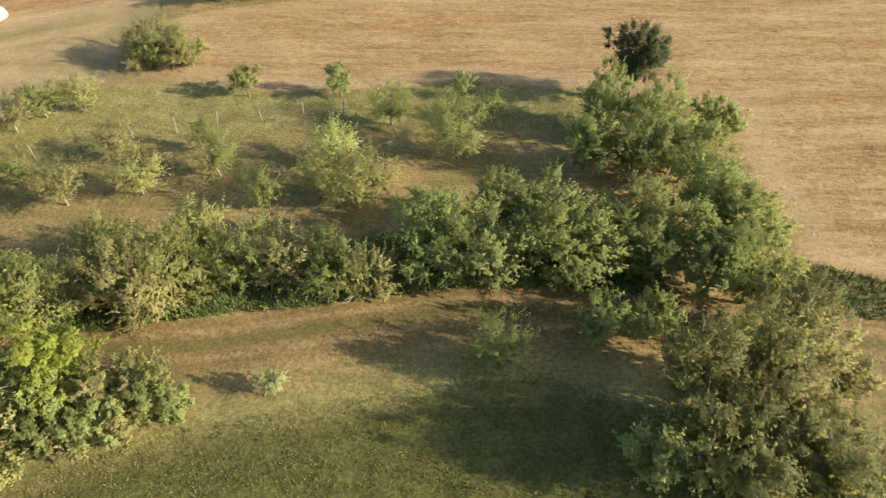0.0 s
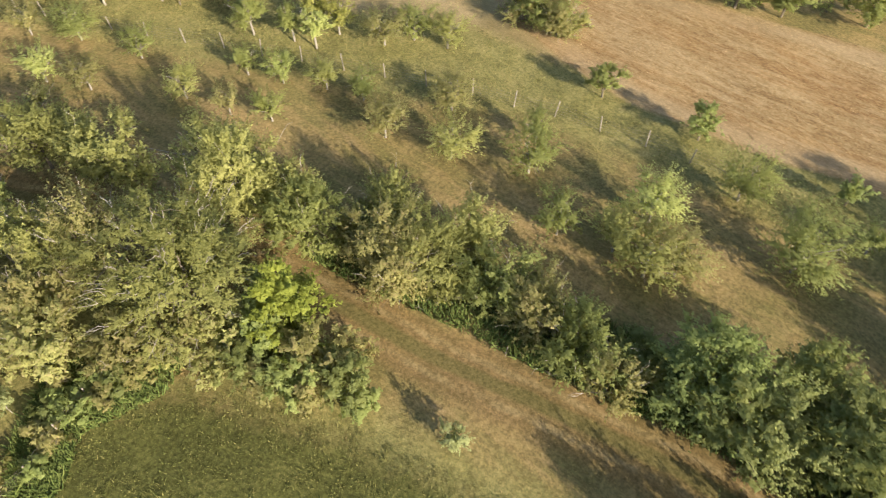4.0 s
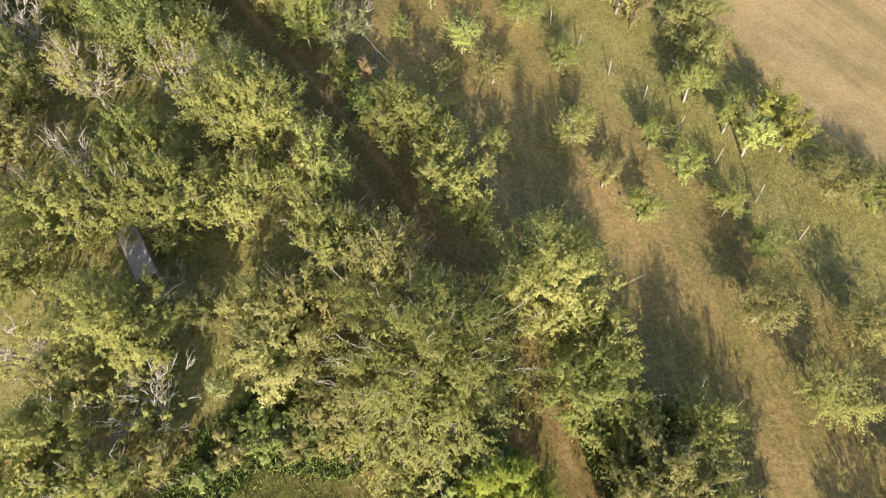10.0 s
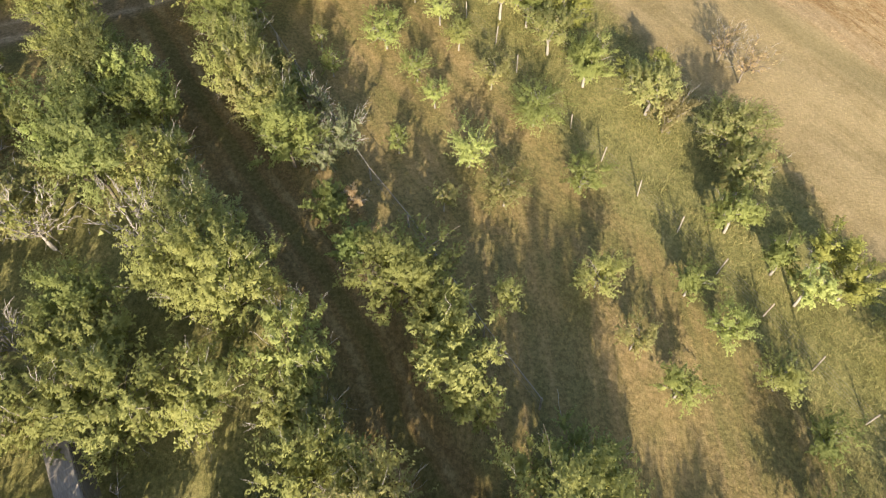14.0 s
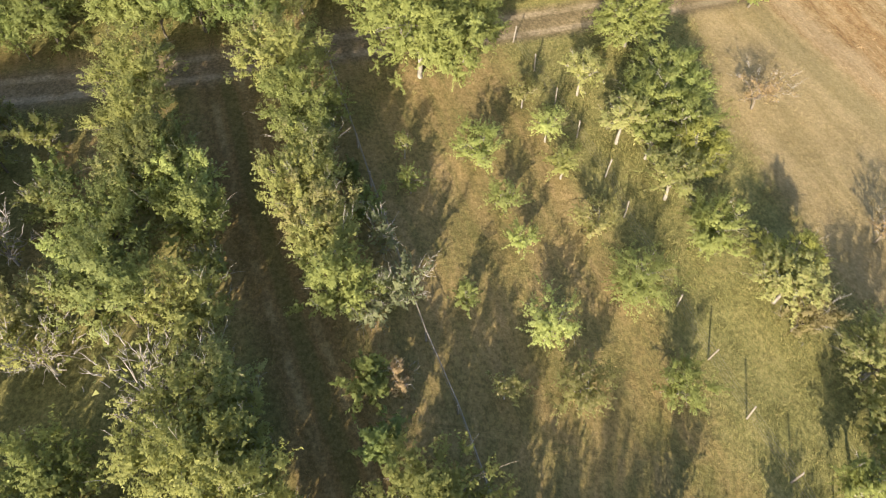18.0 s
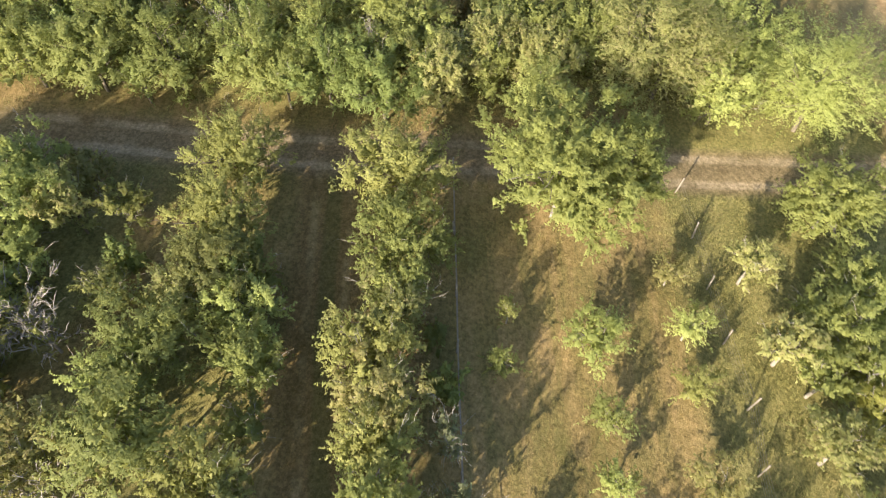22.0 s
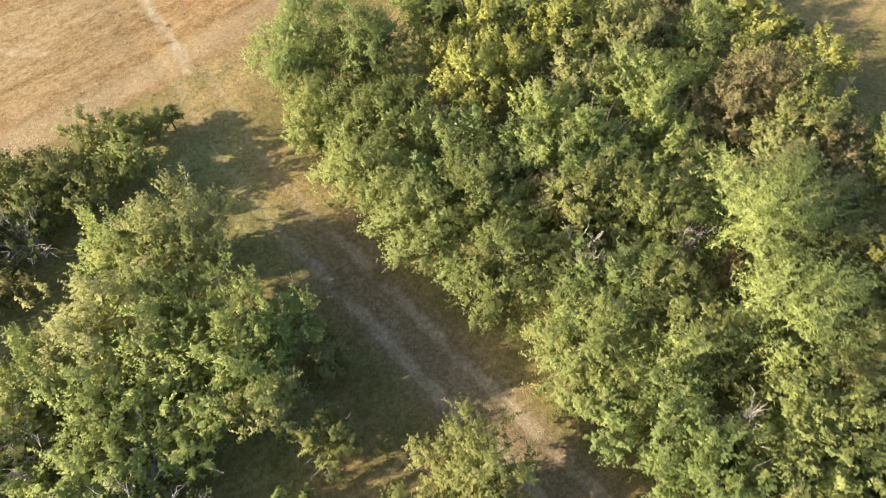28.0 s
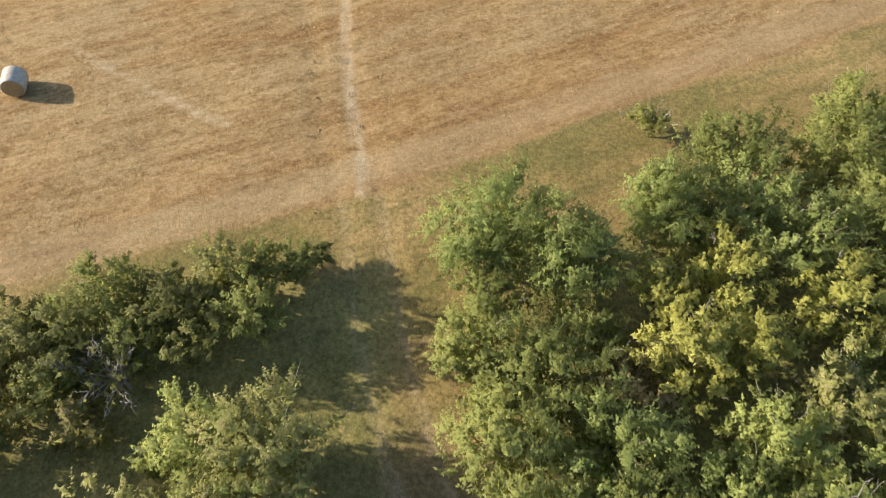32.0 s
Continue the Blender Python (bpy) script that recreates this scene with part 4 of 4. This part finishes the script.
for x, y, r, h in ((-29.2, 23.8, 1.01, 1.2), (-29.6, 16.3, 0.80, 1.2), (-30.1, 20.2, 1.21, 1.2), (-34.7, 14.7, 0.75, 1.2), (-34.8, 17.4, 1.22, 1.2), (-35.3, 21.1, 1.12, 1.2), (-37.3, 16.3, 1.23, 1.2), (-38.4, 13.2, 0.68, 1.2), (-39.6, 20.0, 1.53, 1.2), (-41.3, 15.4, 0.80, 1.2), (-42.5, 18.5, 1.05, 1.2), (-43.4, 14.8, 0.89, 1.2), (-43.9, 10.6, 0.68, 1.2), (-45.7, 17.4, 0.93, 1.2), (-45.9, 10.2, 0.55, 1.2), (-46.1, 13.6, 1.38, 1.2), (-48.0, 16.8, 0.97, 1.3), (-50.2, 15.7, 0.83, 1.3),):
    put("orchard", x, y, r, h)
for x, y, r, h in ((-6.5, 12.8, 0.60, 0.7), (-19.1, 4.3, 0.50, 1.2),):
    put("sapling", x, y, r, h)
for x, y, r, h in ((-41.6, 32.0, 1.31, 1.6), (-43.4, 31.5, 1.10, 1.5), (-51.5, 27.7, 1.31, 1.5),):
    put("bare", x, y, r, h)
for x, y, r, h in ((-18.4, 11.4, 3.6, 2.5),):
    put("straw", x, y, r, h)
for x, y, r, h in ((-14.0, 10.4, 1.2, 1.1), (-12.3, 10.9, 1.1, 1.0), (-10.7, 11.9, 1.25, 1.2), (-12.2, 12.2, 1.35, 1.5), (-14.3, 11.6, 1.35, 1.6),):
    put("shrub", x, y, r, h)
for x, y, r, h in ((-16.5, 9.7, 1.3, 1.3), (-17.8, 8.1, 1.3, 1.2), (-19.8, 6.1, 1.7, 1.3), (-21.8, 5.5, 1.2, 1.3), (-21.5, 7.3, 1.6, 2.4), (-17.2, 2.6, 0.9, 1.0), (-18.2, 2.4, 0.8, 1.1), ):
    put("light_shrub", x, y, r, h)
for x, y, r, h in ((-16.3, 1.1, 1.3, 2.1), (-15.8, -0.9, 1.6, 2.1), (-17.5, -0.4, 1.6, 2.2), ):
    put("pale", x, y, r, h)
for x, y, r, h in ((-36.3, 1.3, 1.75, 3.4), (-39.6, -0.2, 1.81, 2.4),):
    put("ashy", x, y, r, h)
for x, y, r, h in ((-3.0, 17.8, 1.18, 1.9), (-4.6, 18.0, 1.67, 1.9), (-6.9, 18.6, 1.69, 1.9), (-8.9, 18.8, 1.58, 1.9), (-11.0, 20.1, 1.64, 1.9), (-11.9, 18.2, 1.92, 1.9), (-12.2, 16.7, 1.43, 1.9), (-13.8, 17.7, 2.07, 2.0), (-15.1, 19.5, 1.48, 1.9),):
    put("hedge", x, y, r, h)
for x, y, r, h in ((-20.4, 15.9, 2.5, 3.5), (-22.3, 16.9, 1.5, 2.6), (-18.7, 17.2, 1.5, 2.2),):
    put("bushy", x, y, r, h)
# the one at (-8.0, -0.6) is added out of view, to shade the lawn
for x, y, r, h in ((-30.0, 6.4, 2.0, 3.5), (-8.0, -0.6, 2.0, 2.5),):
    put("mixed", x, y, r, h)
for x, y, r, h in ((-61.6, -5.4, 2.4, 2.9), (-60.9, 13.2, 3.4, 3.1), (-61.6, 20.2, 3.0, 2.9), (-56.6, 8.2, 1.3, 2.6),):
    put("willow", x, y, r, h)
for x, y, r, h in ((-23.4, 8.8, 1.5, 2.9), (-25.6, 8.0, 1.1, 2.4),):
    put("mixed", x, y, r, h)
put("dusky", 13.6, 15.0, 1.5, 2.6)
put("grey", -23.0, 2.9, 0.8, 1.2)
put("green_wood", -49.6, -18.6, 1.25, 1.8)
for x, y, r, h in ((-16.7, 40.5, 0.7, 0.5), (-17.0, 38.9, 0.99, 0.5), (-17.3, 38.4, 1.49, 1.2), (-18.7, 39.2, 2.08, 1.2), (-20.1, 38.9, 1.69, 1.2)):
    put("hedge", x, y, r, h)
for x, y, r, h in ((-23.0, 0.3, 1.1, 1.7), (-19.5, 0.1, 1.3, 2.4), (-22.0, 3.4, 0.8, 1.2)):
    put("mixed", x, y, r, h)
for x, y, r, h in ((-13.1, 10.5, 0.95, 0.8), (-11.5, 11.0, 0.9, 0.8), (-9.9, 11.9, 0.8, 0.7), (-11.2, 12.6, 1.1, 1.3)):
    put("shrub", x, y, r, h)
for x, y, r, h in ((-15.2, 9.7, 0.95, 0.9), (-15.6, 10.9, 1.2, 1.5), (-17.0, 8.7, 0.8, 0.7)):
    put("light_shrub", x, y, r, h)

# ---- plants: undergrowth between the trees ----
PLACED = [(o.location.x, o.location.y, o.scale.x * o["size"][0]) for o in bpy.data.objects if o.get("size") is not None and abs(o.location.x) > 0.01]


LAWN = [(-44.0, -11.2), (-44.8, -5.9), (-41.4, -2.2), (-37.8, -0.2), (-37.4, -3.0), (-41.9, -7.2)]         # open shaded grass between the tree rows

GLADE = [(-23.2, 2.6), (-22.7, 4.0), (-19.7, 4.4), (-17.2, 4.1), (-17.4, 3.0), (-20.0, 2.8)]


def fill(seed, outline, n, kinds, rmin, rmax, hk, gap):
    rng = np.random.default_rng(seed)
    xs, ys = [p[0] for p in outline], [p[1] for p in outline]
    made = 0
    for _ in range(n * 30):
        if made >= n:
            break
        x, y, r = rng.uniform(min(xs), max(xs)), rng.uniform(min(ys), max(ys)), rng.uniform(rmin, rmax)
        px, py = np.array([x]), np.array([y])
        if within(px, py, outline)[0][0] < 0.3 or max(within(px, py, LAWN)[0][0], within(px, py, GLADE)[0][0]) > -0.4 * r or line_distance(px, py, LANE)[0][0] < 1.5 + 0.7 * r or line_distance(px, py, ROAD)[0][0] < 1.9 + 0.7 * r:
            continue
        if any(math.hypot(x - a, y - b) < gap * (c + r) for a, b, c in PLACED):
            continue
        PLACED.append((x, y, r))
        put(kinds[rng.integers(len(kinds))], round(x, 2), round(y, 2), r, hk * r)
        made += 1


fill(1, WOOD_WEST, 56, ("wood", "wood", "pale", "wood", "yellow", "willow", "red"), 1.2, 1.9, 1.2, 0.52)
fill(2, WOOD_WEST, 14, ("shrub",), 0.8, 1.2, 0.9, 0.5)
LANE_SIDE = [(-22, 11), (-26, 9.1), (-29, 8.6), (-33.5, 6.6), (-39.3, 3.7), (-44, 1.5), (-44.8, -0.3), (-40, 1.9), (-34.3, 4.4), (-29.8, 6.4), (-26.5, 7.2), (-22.5, 9)]
fill(3, LANE_SIDE, 18, ("bushy", "pale", "mixed"), 0.8, 1.2, 1.55, 0.4)
fill(4, BIG_BUSH, 14, ("thicket",), 1.3, 1.8, 1.2, 0.48)
# trees added out of view to the east, to shade the clearing
UNSEEN_SHADE_WOOD = [(-31.5, -17), (-31.5, -7), (-24, -6), (-24, -15.5)]
fill(7, UNSEEN_SHADE_WOOD, 12, ("thicket", "wood"), 1.5, 2.1, 1.2, 0.5)
fill(5, [(-41.0, -21.2), (-38, -20.4), (-32, -19.0), (-26, -17.4), (-26, -15.8), (-32, -17.2), (-38, -18.6), (-41.0, -19.5)], 20, ("dense", "shrub", "mixed"), 0.8, 1.2, 0.9, 0.45)
fill(6, NORTH_HEDGE, 22, ("hedge", "round"), 0.8, 1.2, 0.95, 0.45)
fill(8, BRAMBLE, 16, ("shrub",), 0.5, 0.75, 0.75, 0.45)

for e in PROTO.values():          # the patterns themselves go
    for o in (*e.children_recursive, e):
        bpy.data.objects.remove(o)


# ---- things ----
def bm_mesh(name, build, material):
    bm = bmesh.new()
    build(bm)
    me = bpy.data.meshes.new(name)
    bm.to_mesh(me)
    bm.free()
    me.materials.append(material)
    return me


def part(name, mesh, parent, m=None, label=""):
    ob = new(name, mesh)
    ob.parent = parent
    if m is not None:
        ob.matrix_basis = m
    return tagged(ob, label) if label else ob


def ground_at(x, y):
    return float(height(x, y))


def weathered(name, a, b, scale=(3, 3, 30)):
    k = Mat(name, 0.85, 0.2)
    mp = k.node("ShaderNodeMapping")
    k.put(mp.inputs[0], k.coords())
    mp.inputs["Scale"].default_value = scale
    n = k.noise(mp.outputs[0], 2.0, 4.0)
    k.colour(k.ramp(n, (0.3, a), (0.7, b)))
    k.bump(n, 0.4, 0.01)
    return k.m


POST_WOOD = weathered("post_wood", (0.16, 0.14, 0.115), (0.29, 0.26, 0.22), (20, 20, 3))
OLD_BOARD = weathered("old_board", (0.15, 0.125, 0.10), (0.26, 0.225, 0.185), (3, 20, 20))
WIRE = Mat("galvanised_wire", 0.45, 0.5).colour((0.20, 0.18, 0.16)).m
WIRE.node_tree.nodes["Principled BSDF"].inputs["Metallic"].default_value = 0.7


def round_post(h, r):
    def build(bm):
        bmesh.ops.create_cone(bm, cap_ends=True, segments=10, radius1=r, radius2=r * 0.92, depth=h + 0.2, matrix=Matrix.Translation((0, 0, h / 2 - 0.1)))
        top = [e for e in bm.edges if all(v.co.z > h - 0.01 for v in e.verts)]
        bmesh.ops.bevel(bm, geom=top, offset=r * 0.3, segments=1, affect="EDGES")
    return bm_mesh("post", build, POST_WOOD)


def strand(points, r, sides=5):
    return joined("wire", [tube(points, [r] * len(points), sides)], WIRE)


def fence(label, line, spacing, h, r, wires, rail=0.0, seed=1, wire_r=0.004):
    """Posts along a line with strands between them."""
    rng = np.random.default_rng(seed)
    e = tagged(new("fence"), label, "fence")
    post = round_post(h, r)
    feet = []
    for (ax, ay), (bx, by) in zip(line[:-1], line[1:]):
        n = max(1, round(math.hypot(bx - ax, by - ay) / spacing))
        feet += [(ax + (bx - ax) * i / n, ay + (by - ay) * i / n) for i in range(n)]
    feet.append(line[-1])
    feet = [(x + rng.normal(0, 0.06), y + rng.normal(0, 0.06)) for x, y in feet]
    for x, y in feet:
        part("post", post, e, pose(x, y, ground_at(x, y), rng.normal(0, 3), rng.normal(0, 3), rng.uniform(0, 360)) @ Matrix.Diagonal((1, 1, rng.uniform(0.85, 1.1), 1)))
    for k in wires:
        pts = []
        for i, (x, y) in enumerate(feet):
            pts.append((x, y + r, ground_at(x, y) + k))
            if i + 1 < len(feet):
                mx, my = (x + feet[i + 1][0]) / 2, (y + feet[i + 1][1]) / 2
                pts.append((mx, my + r, ground_at(mx, my) + k - 0.03))
        part("wire", strand(pts, wire_r, 4), e, label="thin galvanised wire")
    if rail:
        pts = [(x, y, ground_at(x, y) + h * 0.97 + rng.normal(0, 0.02)) for x, y in feet]
        part("rail", joined("rail", [tube(pts, [rail] * len(pts), 8)], POST_WOOD), e, label="pale wooden top rail")
    return e


fence("orchard fence of pale wooden posts and wire", [(-55.4, 15.5), (-46.0, 19.35), (-37.0, 22.75), (-27.8, 26.7), (-18.0, 30.2), (-10.7, 31.9), (-3.5, 32.6)], 2.5, 1.1, 0.034, (0.12, 0.28, 0.45, 0.65, 0.85), seed=3)
fence("old fence with a pale top rail and wire beside the lane", [(-52.0, 5.8), (-46.1, 8.05), (-39.7, 10.5), (-33.9, 12.9), (-28.4, 15.2), (-25.2, 16.6)], 2.7, 0.95, 0.045, (0.2, 0.4, 0.6, 0.8), rail=0.017, seed=4)
fence("short wire fence at the edge of the mown grass", [(-15.9, 1.2), (-16.6, 3.4), (-17.6, 6.2)], 1.5, 0.8, 0.03, (0.15, 0.3, 0.45, 0.6, 0.75), seed=6)


def hay_bale(x, y, turn):
    straw = Mat("straw", 0.95, 0.1)
    n = straw.noise(straw.coords(), 22.0, 5.0, 0.7)
    straw.colour(straw.ramp(n, (0.3, (0.20, 0.13, 0.06)), (0.7, (0.38, 0.27, 0.14))))
    straw.bump(n, 0.8, 0.03)
    wrap = Mat("net_wrap", 0.6, 0.3)
    n = wrap.noise(wrap.coords(), 9.0, 4.0)
    wrap.colour(wrap.ramp(n, (0.3, (0.27, 0.255, 0.22)), (0.7, (0.40, 0.385, 0.34))))
    wrap.bump(n, 0.4, 0.03)
    R, L = 0.48, 0.95
    e = tagged(new("hay_bale"), "round straw bale wrapped in white net on stubble", "hay bale")
    e.matrix_basis = pose(x, y, ground_at(x, y) - 0.02, 0, 0, turn)

    def drum(bm):
        prof = [(R * 0.9, -L / 2), (R * 0.97, -L / 2 + 0.03), (R, -L / 2 + 0.1), (R * 1.01, 0), (R, L / 2 - 0.1), (R * 0.97, L / 2 - 0.03), (R * 0.9, L / 2)]
        rings = [[bm.verts.new((r * math.cos(a), yy, R + r * math.sin(a) * (1.0 if math.sin(a) > -0.9 else 0.97))) for a in np.linspace(0, 2 * math.pi, 40, endpoint=False)] for r, yy in prof]
        for p, q in zip(rings[:-1], rings[1:]):
            for i in range(40):
                bm.faces.new((p[i], p[(i + 1) % 40], q[(i + 1) % 40], q[i])).smooth = True
    part("net_wrap", bm_mesh("net_wrap", drum, wrap.m), e)
    for side in (-1, 1):
        def cap(bm):
            ring0 = [bm.verts.new((R * 0.9 * k * math.cos(a), side * (L / 2 + 0.03 * (1 - k)), R + R * 0.9 * k * math.sin(a))) for k in (1.0, 0.66, 0.33) for a in np.linspace(0, 2 * math.pi, 40, endpoint=False)]
            mid = bm.verts.new((0, side * (L / 2 + 0.02), R))
            for j in range(2):
                for i in range(40):
                    bm.faces.new((ring0[j * 40 + i], ring0[j * 40 + (i + 1) % 40], ring0[(j + 1) * 40 + (i + 1) % 40], ring0[(j + 1) * 40 + i]))
            for i in range(40):
                bm.faces.new((ring0[80 + i], ring0[80 + (i + 1) % 40], mid))
            bmesh.ops.recalc_face_normals(bm, faces=bm.faces)
        part("straw_end", bm_mesh("straw_end", cap, straw.m), e, label="brown cut straw end")
    return e


bale = hay_bale(-30.7, -30.5, 8)
copy_thing(bale, pose(-33.0, 45.5, ground_at(-33.0, 45.5) - 0.02, 0, 0, 160))


def board_mesh(L, W, T):
    def build(bm):
        bmesh.ops.create_cube(bm, size=1, matrix=Matrix.Diagonal((L, W, T, 1)))
        bmesh.ops.bevel(bm, geom=bm.edges[:], offset=0.006, segments=1, affect="EDGES")
    return bm_mesh("board", build, OLD_BOARD)


def shelter():
    """A narrow old board roof on short posts among the trees."""
    e = tagged(new("plank_shelter"), "old weathered plank roof on posts among the trees", "shelter")
    e.matrix_basis = pose(-24.6, 1.62, ground_at(-24.6, 1.62), 0, 0, 21)
    board = board_mesh(0.62, 0.72, 0.025)
    for i in range(4):
        part("board", board, e, pose(-0.92 + 0.61 * i, 0, 1.72 + 0.008 * (i % 2), 3 + i, 0, 0))
    rim = board_mesh(2.5, 0.04, 0.09)
    for sy in (-0.36, 0.36):
        part("edge_beam", rim, e, pose(0, sy, 1.66 + 0.05 * sy))
    post = round_post(1.64, 0.045)
    for sx in (-1.1, 1.1):
        for sy in (-0.3, 0.3):
            part("post", post, e, pose(sx, sy, 0))
    wall = board_mesh(2.3, 0.03, 0.3)
    for k in range(4):
        part("wall_board", wall, e, pose(0, 0.32, 0.25 + 0.34 * k, 2, 0, 0))


shelter()


# ---- grass ----
def grass_material(name, *tones):
    k = Mat(name, 0.8, 0.15)
    isl = k.t.nodes.new("ShaderNodeNewGeometry").outputs["Random Per Island"]
    f = k.math("ADD", k.math("MULTIPLY", isl, 0.6), k.math("MULTIPLY", k.noise(k.coords(), 0.5, 3.0), 0.5))
    k.colour(k.ramp(f, *[(0.15 + 0.7 * i / (len(tones) - 1), c) for i, c in enumerate(tones)]))
    return k.m


def grass(seed, name, label, material, n, box, keep, tall, wide, bunch=0.0):
    rng = np.random.default_rng(seed)
    x, y = rng.uniform(box[0], box[1], n), rng.uniform(box[2], box[3], n)
    if bunch:
        k = rng.integers(0, n // 14, n)
        x, y = x[k] + rng.normal(0, bunch, n), y[k] + rng.normal(0, bunch, n)
    ok = keep(x, y)
    x, y = x[ok], y[ok]
    n = len(x)
    foot = np.stack([x, y, height(x, y) - 0.06], 1)
    a = rng.uniform(0, 2 * math.pi, n)
    side = np.stack([np.cos(a), np.sin(a), np.zeros(n)], 1) * wide * rng.uniform(0.5, 1.3, (n, 1)) * 0.5
    h = (tall * rng.uniform(0.45, 1.25, n) + 0.05)[:, None]
    lean = np.concatenate([rng.normal(0, 0.45, (n, 2)), np.ones((n, 1))], 1) * h
    v = np.stack([foot - side, foot + side, foot + lean], 1).reshape(-1, 3)
    tagged(new(name, tri_mesh(name, v, material)), label, "grass", kind="stuff")


def off_track(x, y):
    ld, rd = line_distance(x, y, LANE)[0], line_distance(x, y, ROAD)[0]
    return (ld > 1.1) & (rd > 1.4) & (within(x, y, FIELD_NORTH)[0] < 0) & (within(x, y, FIELD_WEST)[0] < 0) & (within(x, y, FIELD_SOUTH)[0] < 0)


GREEN_GRASS = grass_material("green_grass", (0.056, 0.066, 0.017), (0.106, 0.114, 0.031), (0.156, 0.146, 0.050))
TAN_GRASS = grass_material("tan_grass", (0.097, 0.090, 0.032), (0.174, 0.139, 0.055), (0.264, 0.198, 0.090))
WILD_GRASS = grass_material("wild_grass", (0.106, 0.113, 0.034), (0.174, 0.170, 0.056), (0.258, 0.223, 0.090))
STRAW = grass_material("straw_stubble", (0.22, 0.138, 0.060), (0.34, 0.23, 0.112), (0.46, 0.34, 0.19))
grass(1, "mown_grass", "short green grass of the mown meadow", GREEN_GRASS, 150000, (-18, 24, -10, 14), lambda x, y: (within(x, y, GREEN)[0] > -0.6) & (np.mod(np.sin(x * 12.9 + y * 78.2) * 437.5, 1) < np.clip((y + 9) / 9, 0, 1) ** 0.7), 0.10, 0.055, 0.13)
grass(2, "meadow_grass", "short dry tan grass of the orchard meadow", TAN_GRASS, 90000, (-60, 16, 1, 33), lambda x, y: off_track(x, y) & (within(x, y, GREEN)[0] < 0.3) & (within(x, y, WOOD_MID)[0] < 0), 0.08, 0.042, 0.16)
grass(3, "tall_grass", "tall unmown green grass in clumps", WILD_GRASS, 210000, (-60, 16, 12, 37), lambda x, y: off_track(x, y) & (within(x, y, WILD)[0] > -0.5), 0.19, 0.022, 0.17)
grass(4, "verge_grass", "rough green grass along hedge and track", WILD_GRASS, 100000, (-60, 12, -30, 22), lambda x, y: off_track(x, y) & ((line_distance(x, y, LANE)[0] < 3.4) & (within(x, y, GREEN)[0] < -3.0) & ((y > 17.2) | (x < -17)) | (line_distance(x, y, ROAD)[0] < 4.5)), 0.15, 0.032, 0.14)
grass(5, "stubble", "short cut straw stubble standing in the field", STRAW, 110000, (-72, 24, -38, 50), lambda x, y: (np.maximum(np.maximum(within(x, y, FIELD_NORTH)[0], within(x, y, FIELD_WEST)[0]), within(x, y, FIELD_SOUTH)[0]) > 0.1), 0.07, 0.06, 0.12)
HERB = grass_material("hedge_herbs", (0.05, 0.075, 0.02), (0.10, 0.14, 0.035), (0.17, 0.20, 0.06))
grass(6, "hedge_herbs", "fresh green herbs and nettles at the foot of the hedge", HERB, 60000, (-18, 11, 15, 21.5), lambda x, y: (within(x, y, NORTH_HEDGE)[0] > -0.75) & (line_distance(x, y, LANE)[0] > 1.3), 0.34, 0.07, 0.14)
WEEDS = [(14.5, 18.9), (16.2, 19.4), (19.3, 18.1), (25, 16.8), (25, 14.8), (18.4, 16.2), (15.5, 16.8)]
grass(7, "field_weeds", "green weeds on the strip between field and lane", HERB, 12000, (14, 26, 14, 20), lambda x, y: (within(x, y, WEEDS)[0] > -0.2) & (line_distance(x, y, LANE)[0] > 1.0), 0.25, 0.07, 0.16)
grass(8, "bramble_edge", "low green brambles and herbs where the mown grass meets the trees", HERB, 26000, (-20.1, -14.7, 1.7, 10.6), lambda x, y: within(x, y, BRAMBLE)[0] > -0.4, 0.3, 0.07, 0.16)

# ---- from units of the plan to metres ----
for ob in list(scene.objects):
    if ob.parent is None and ob.type in ("MESH", "EMPTY"):
        ob.matrix_basis = Matrix.Scale(UNIT, 4) @ ob.matrix_basis
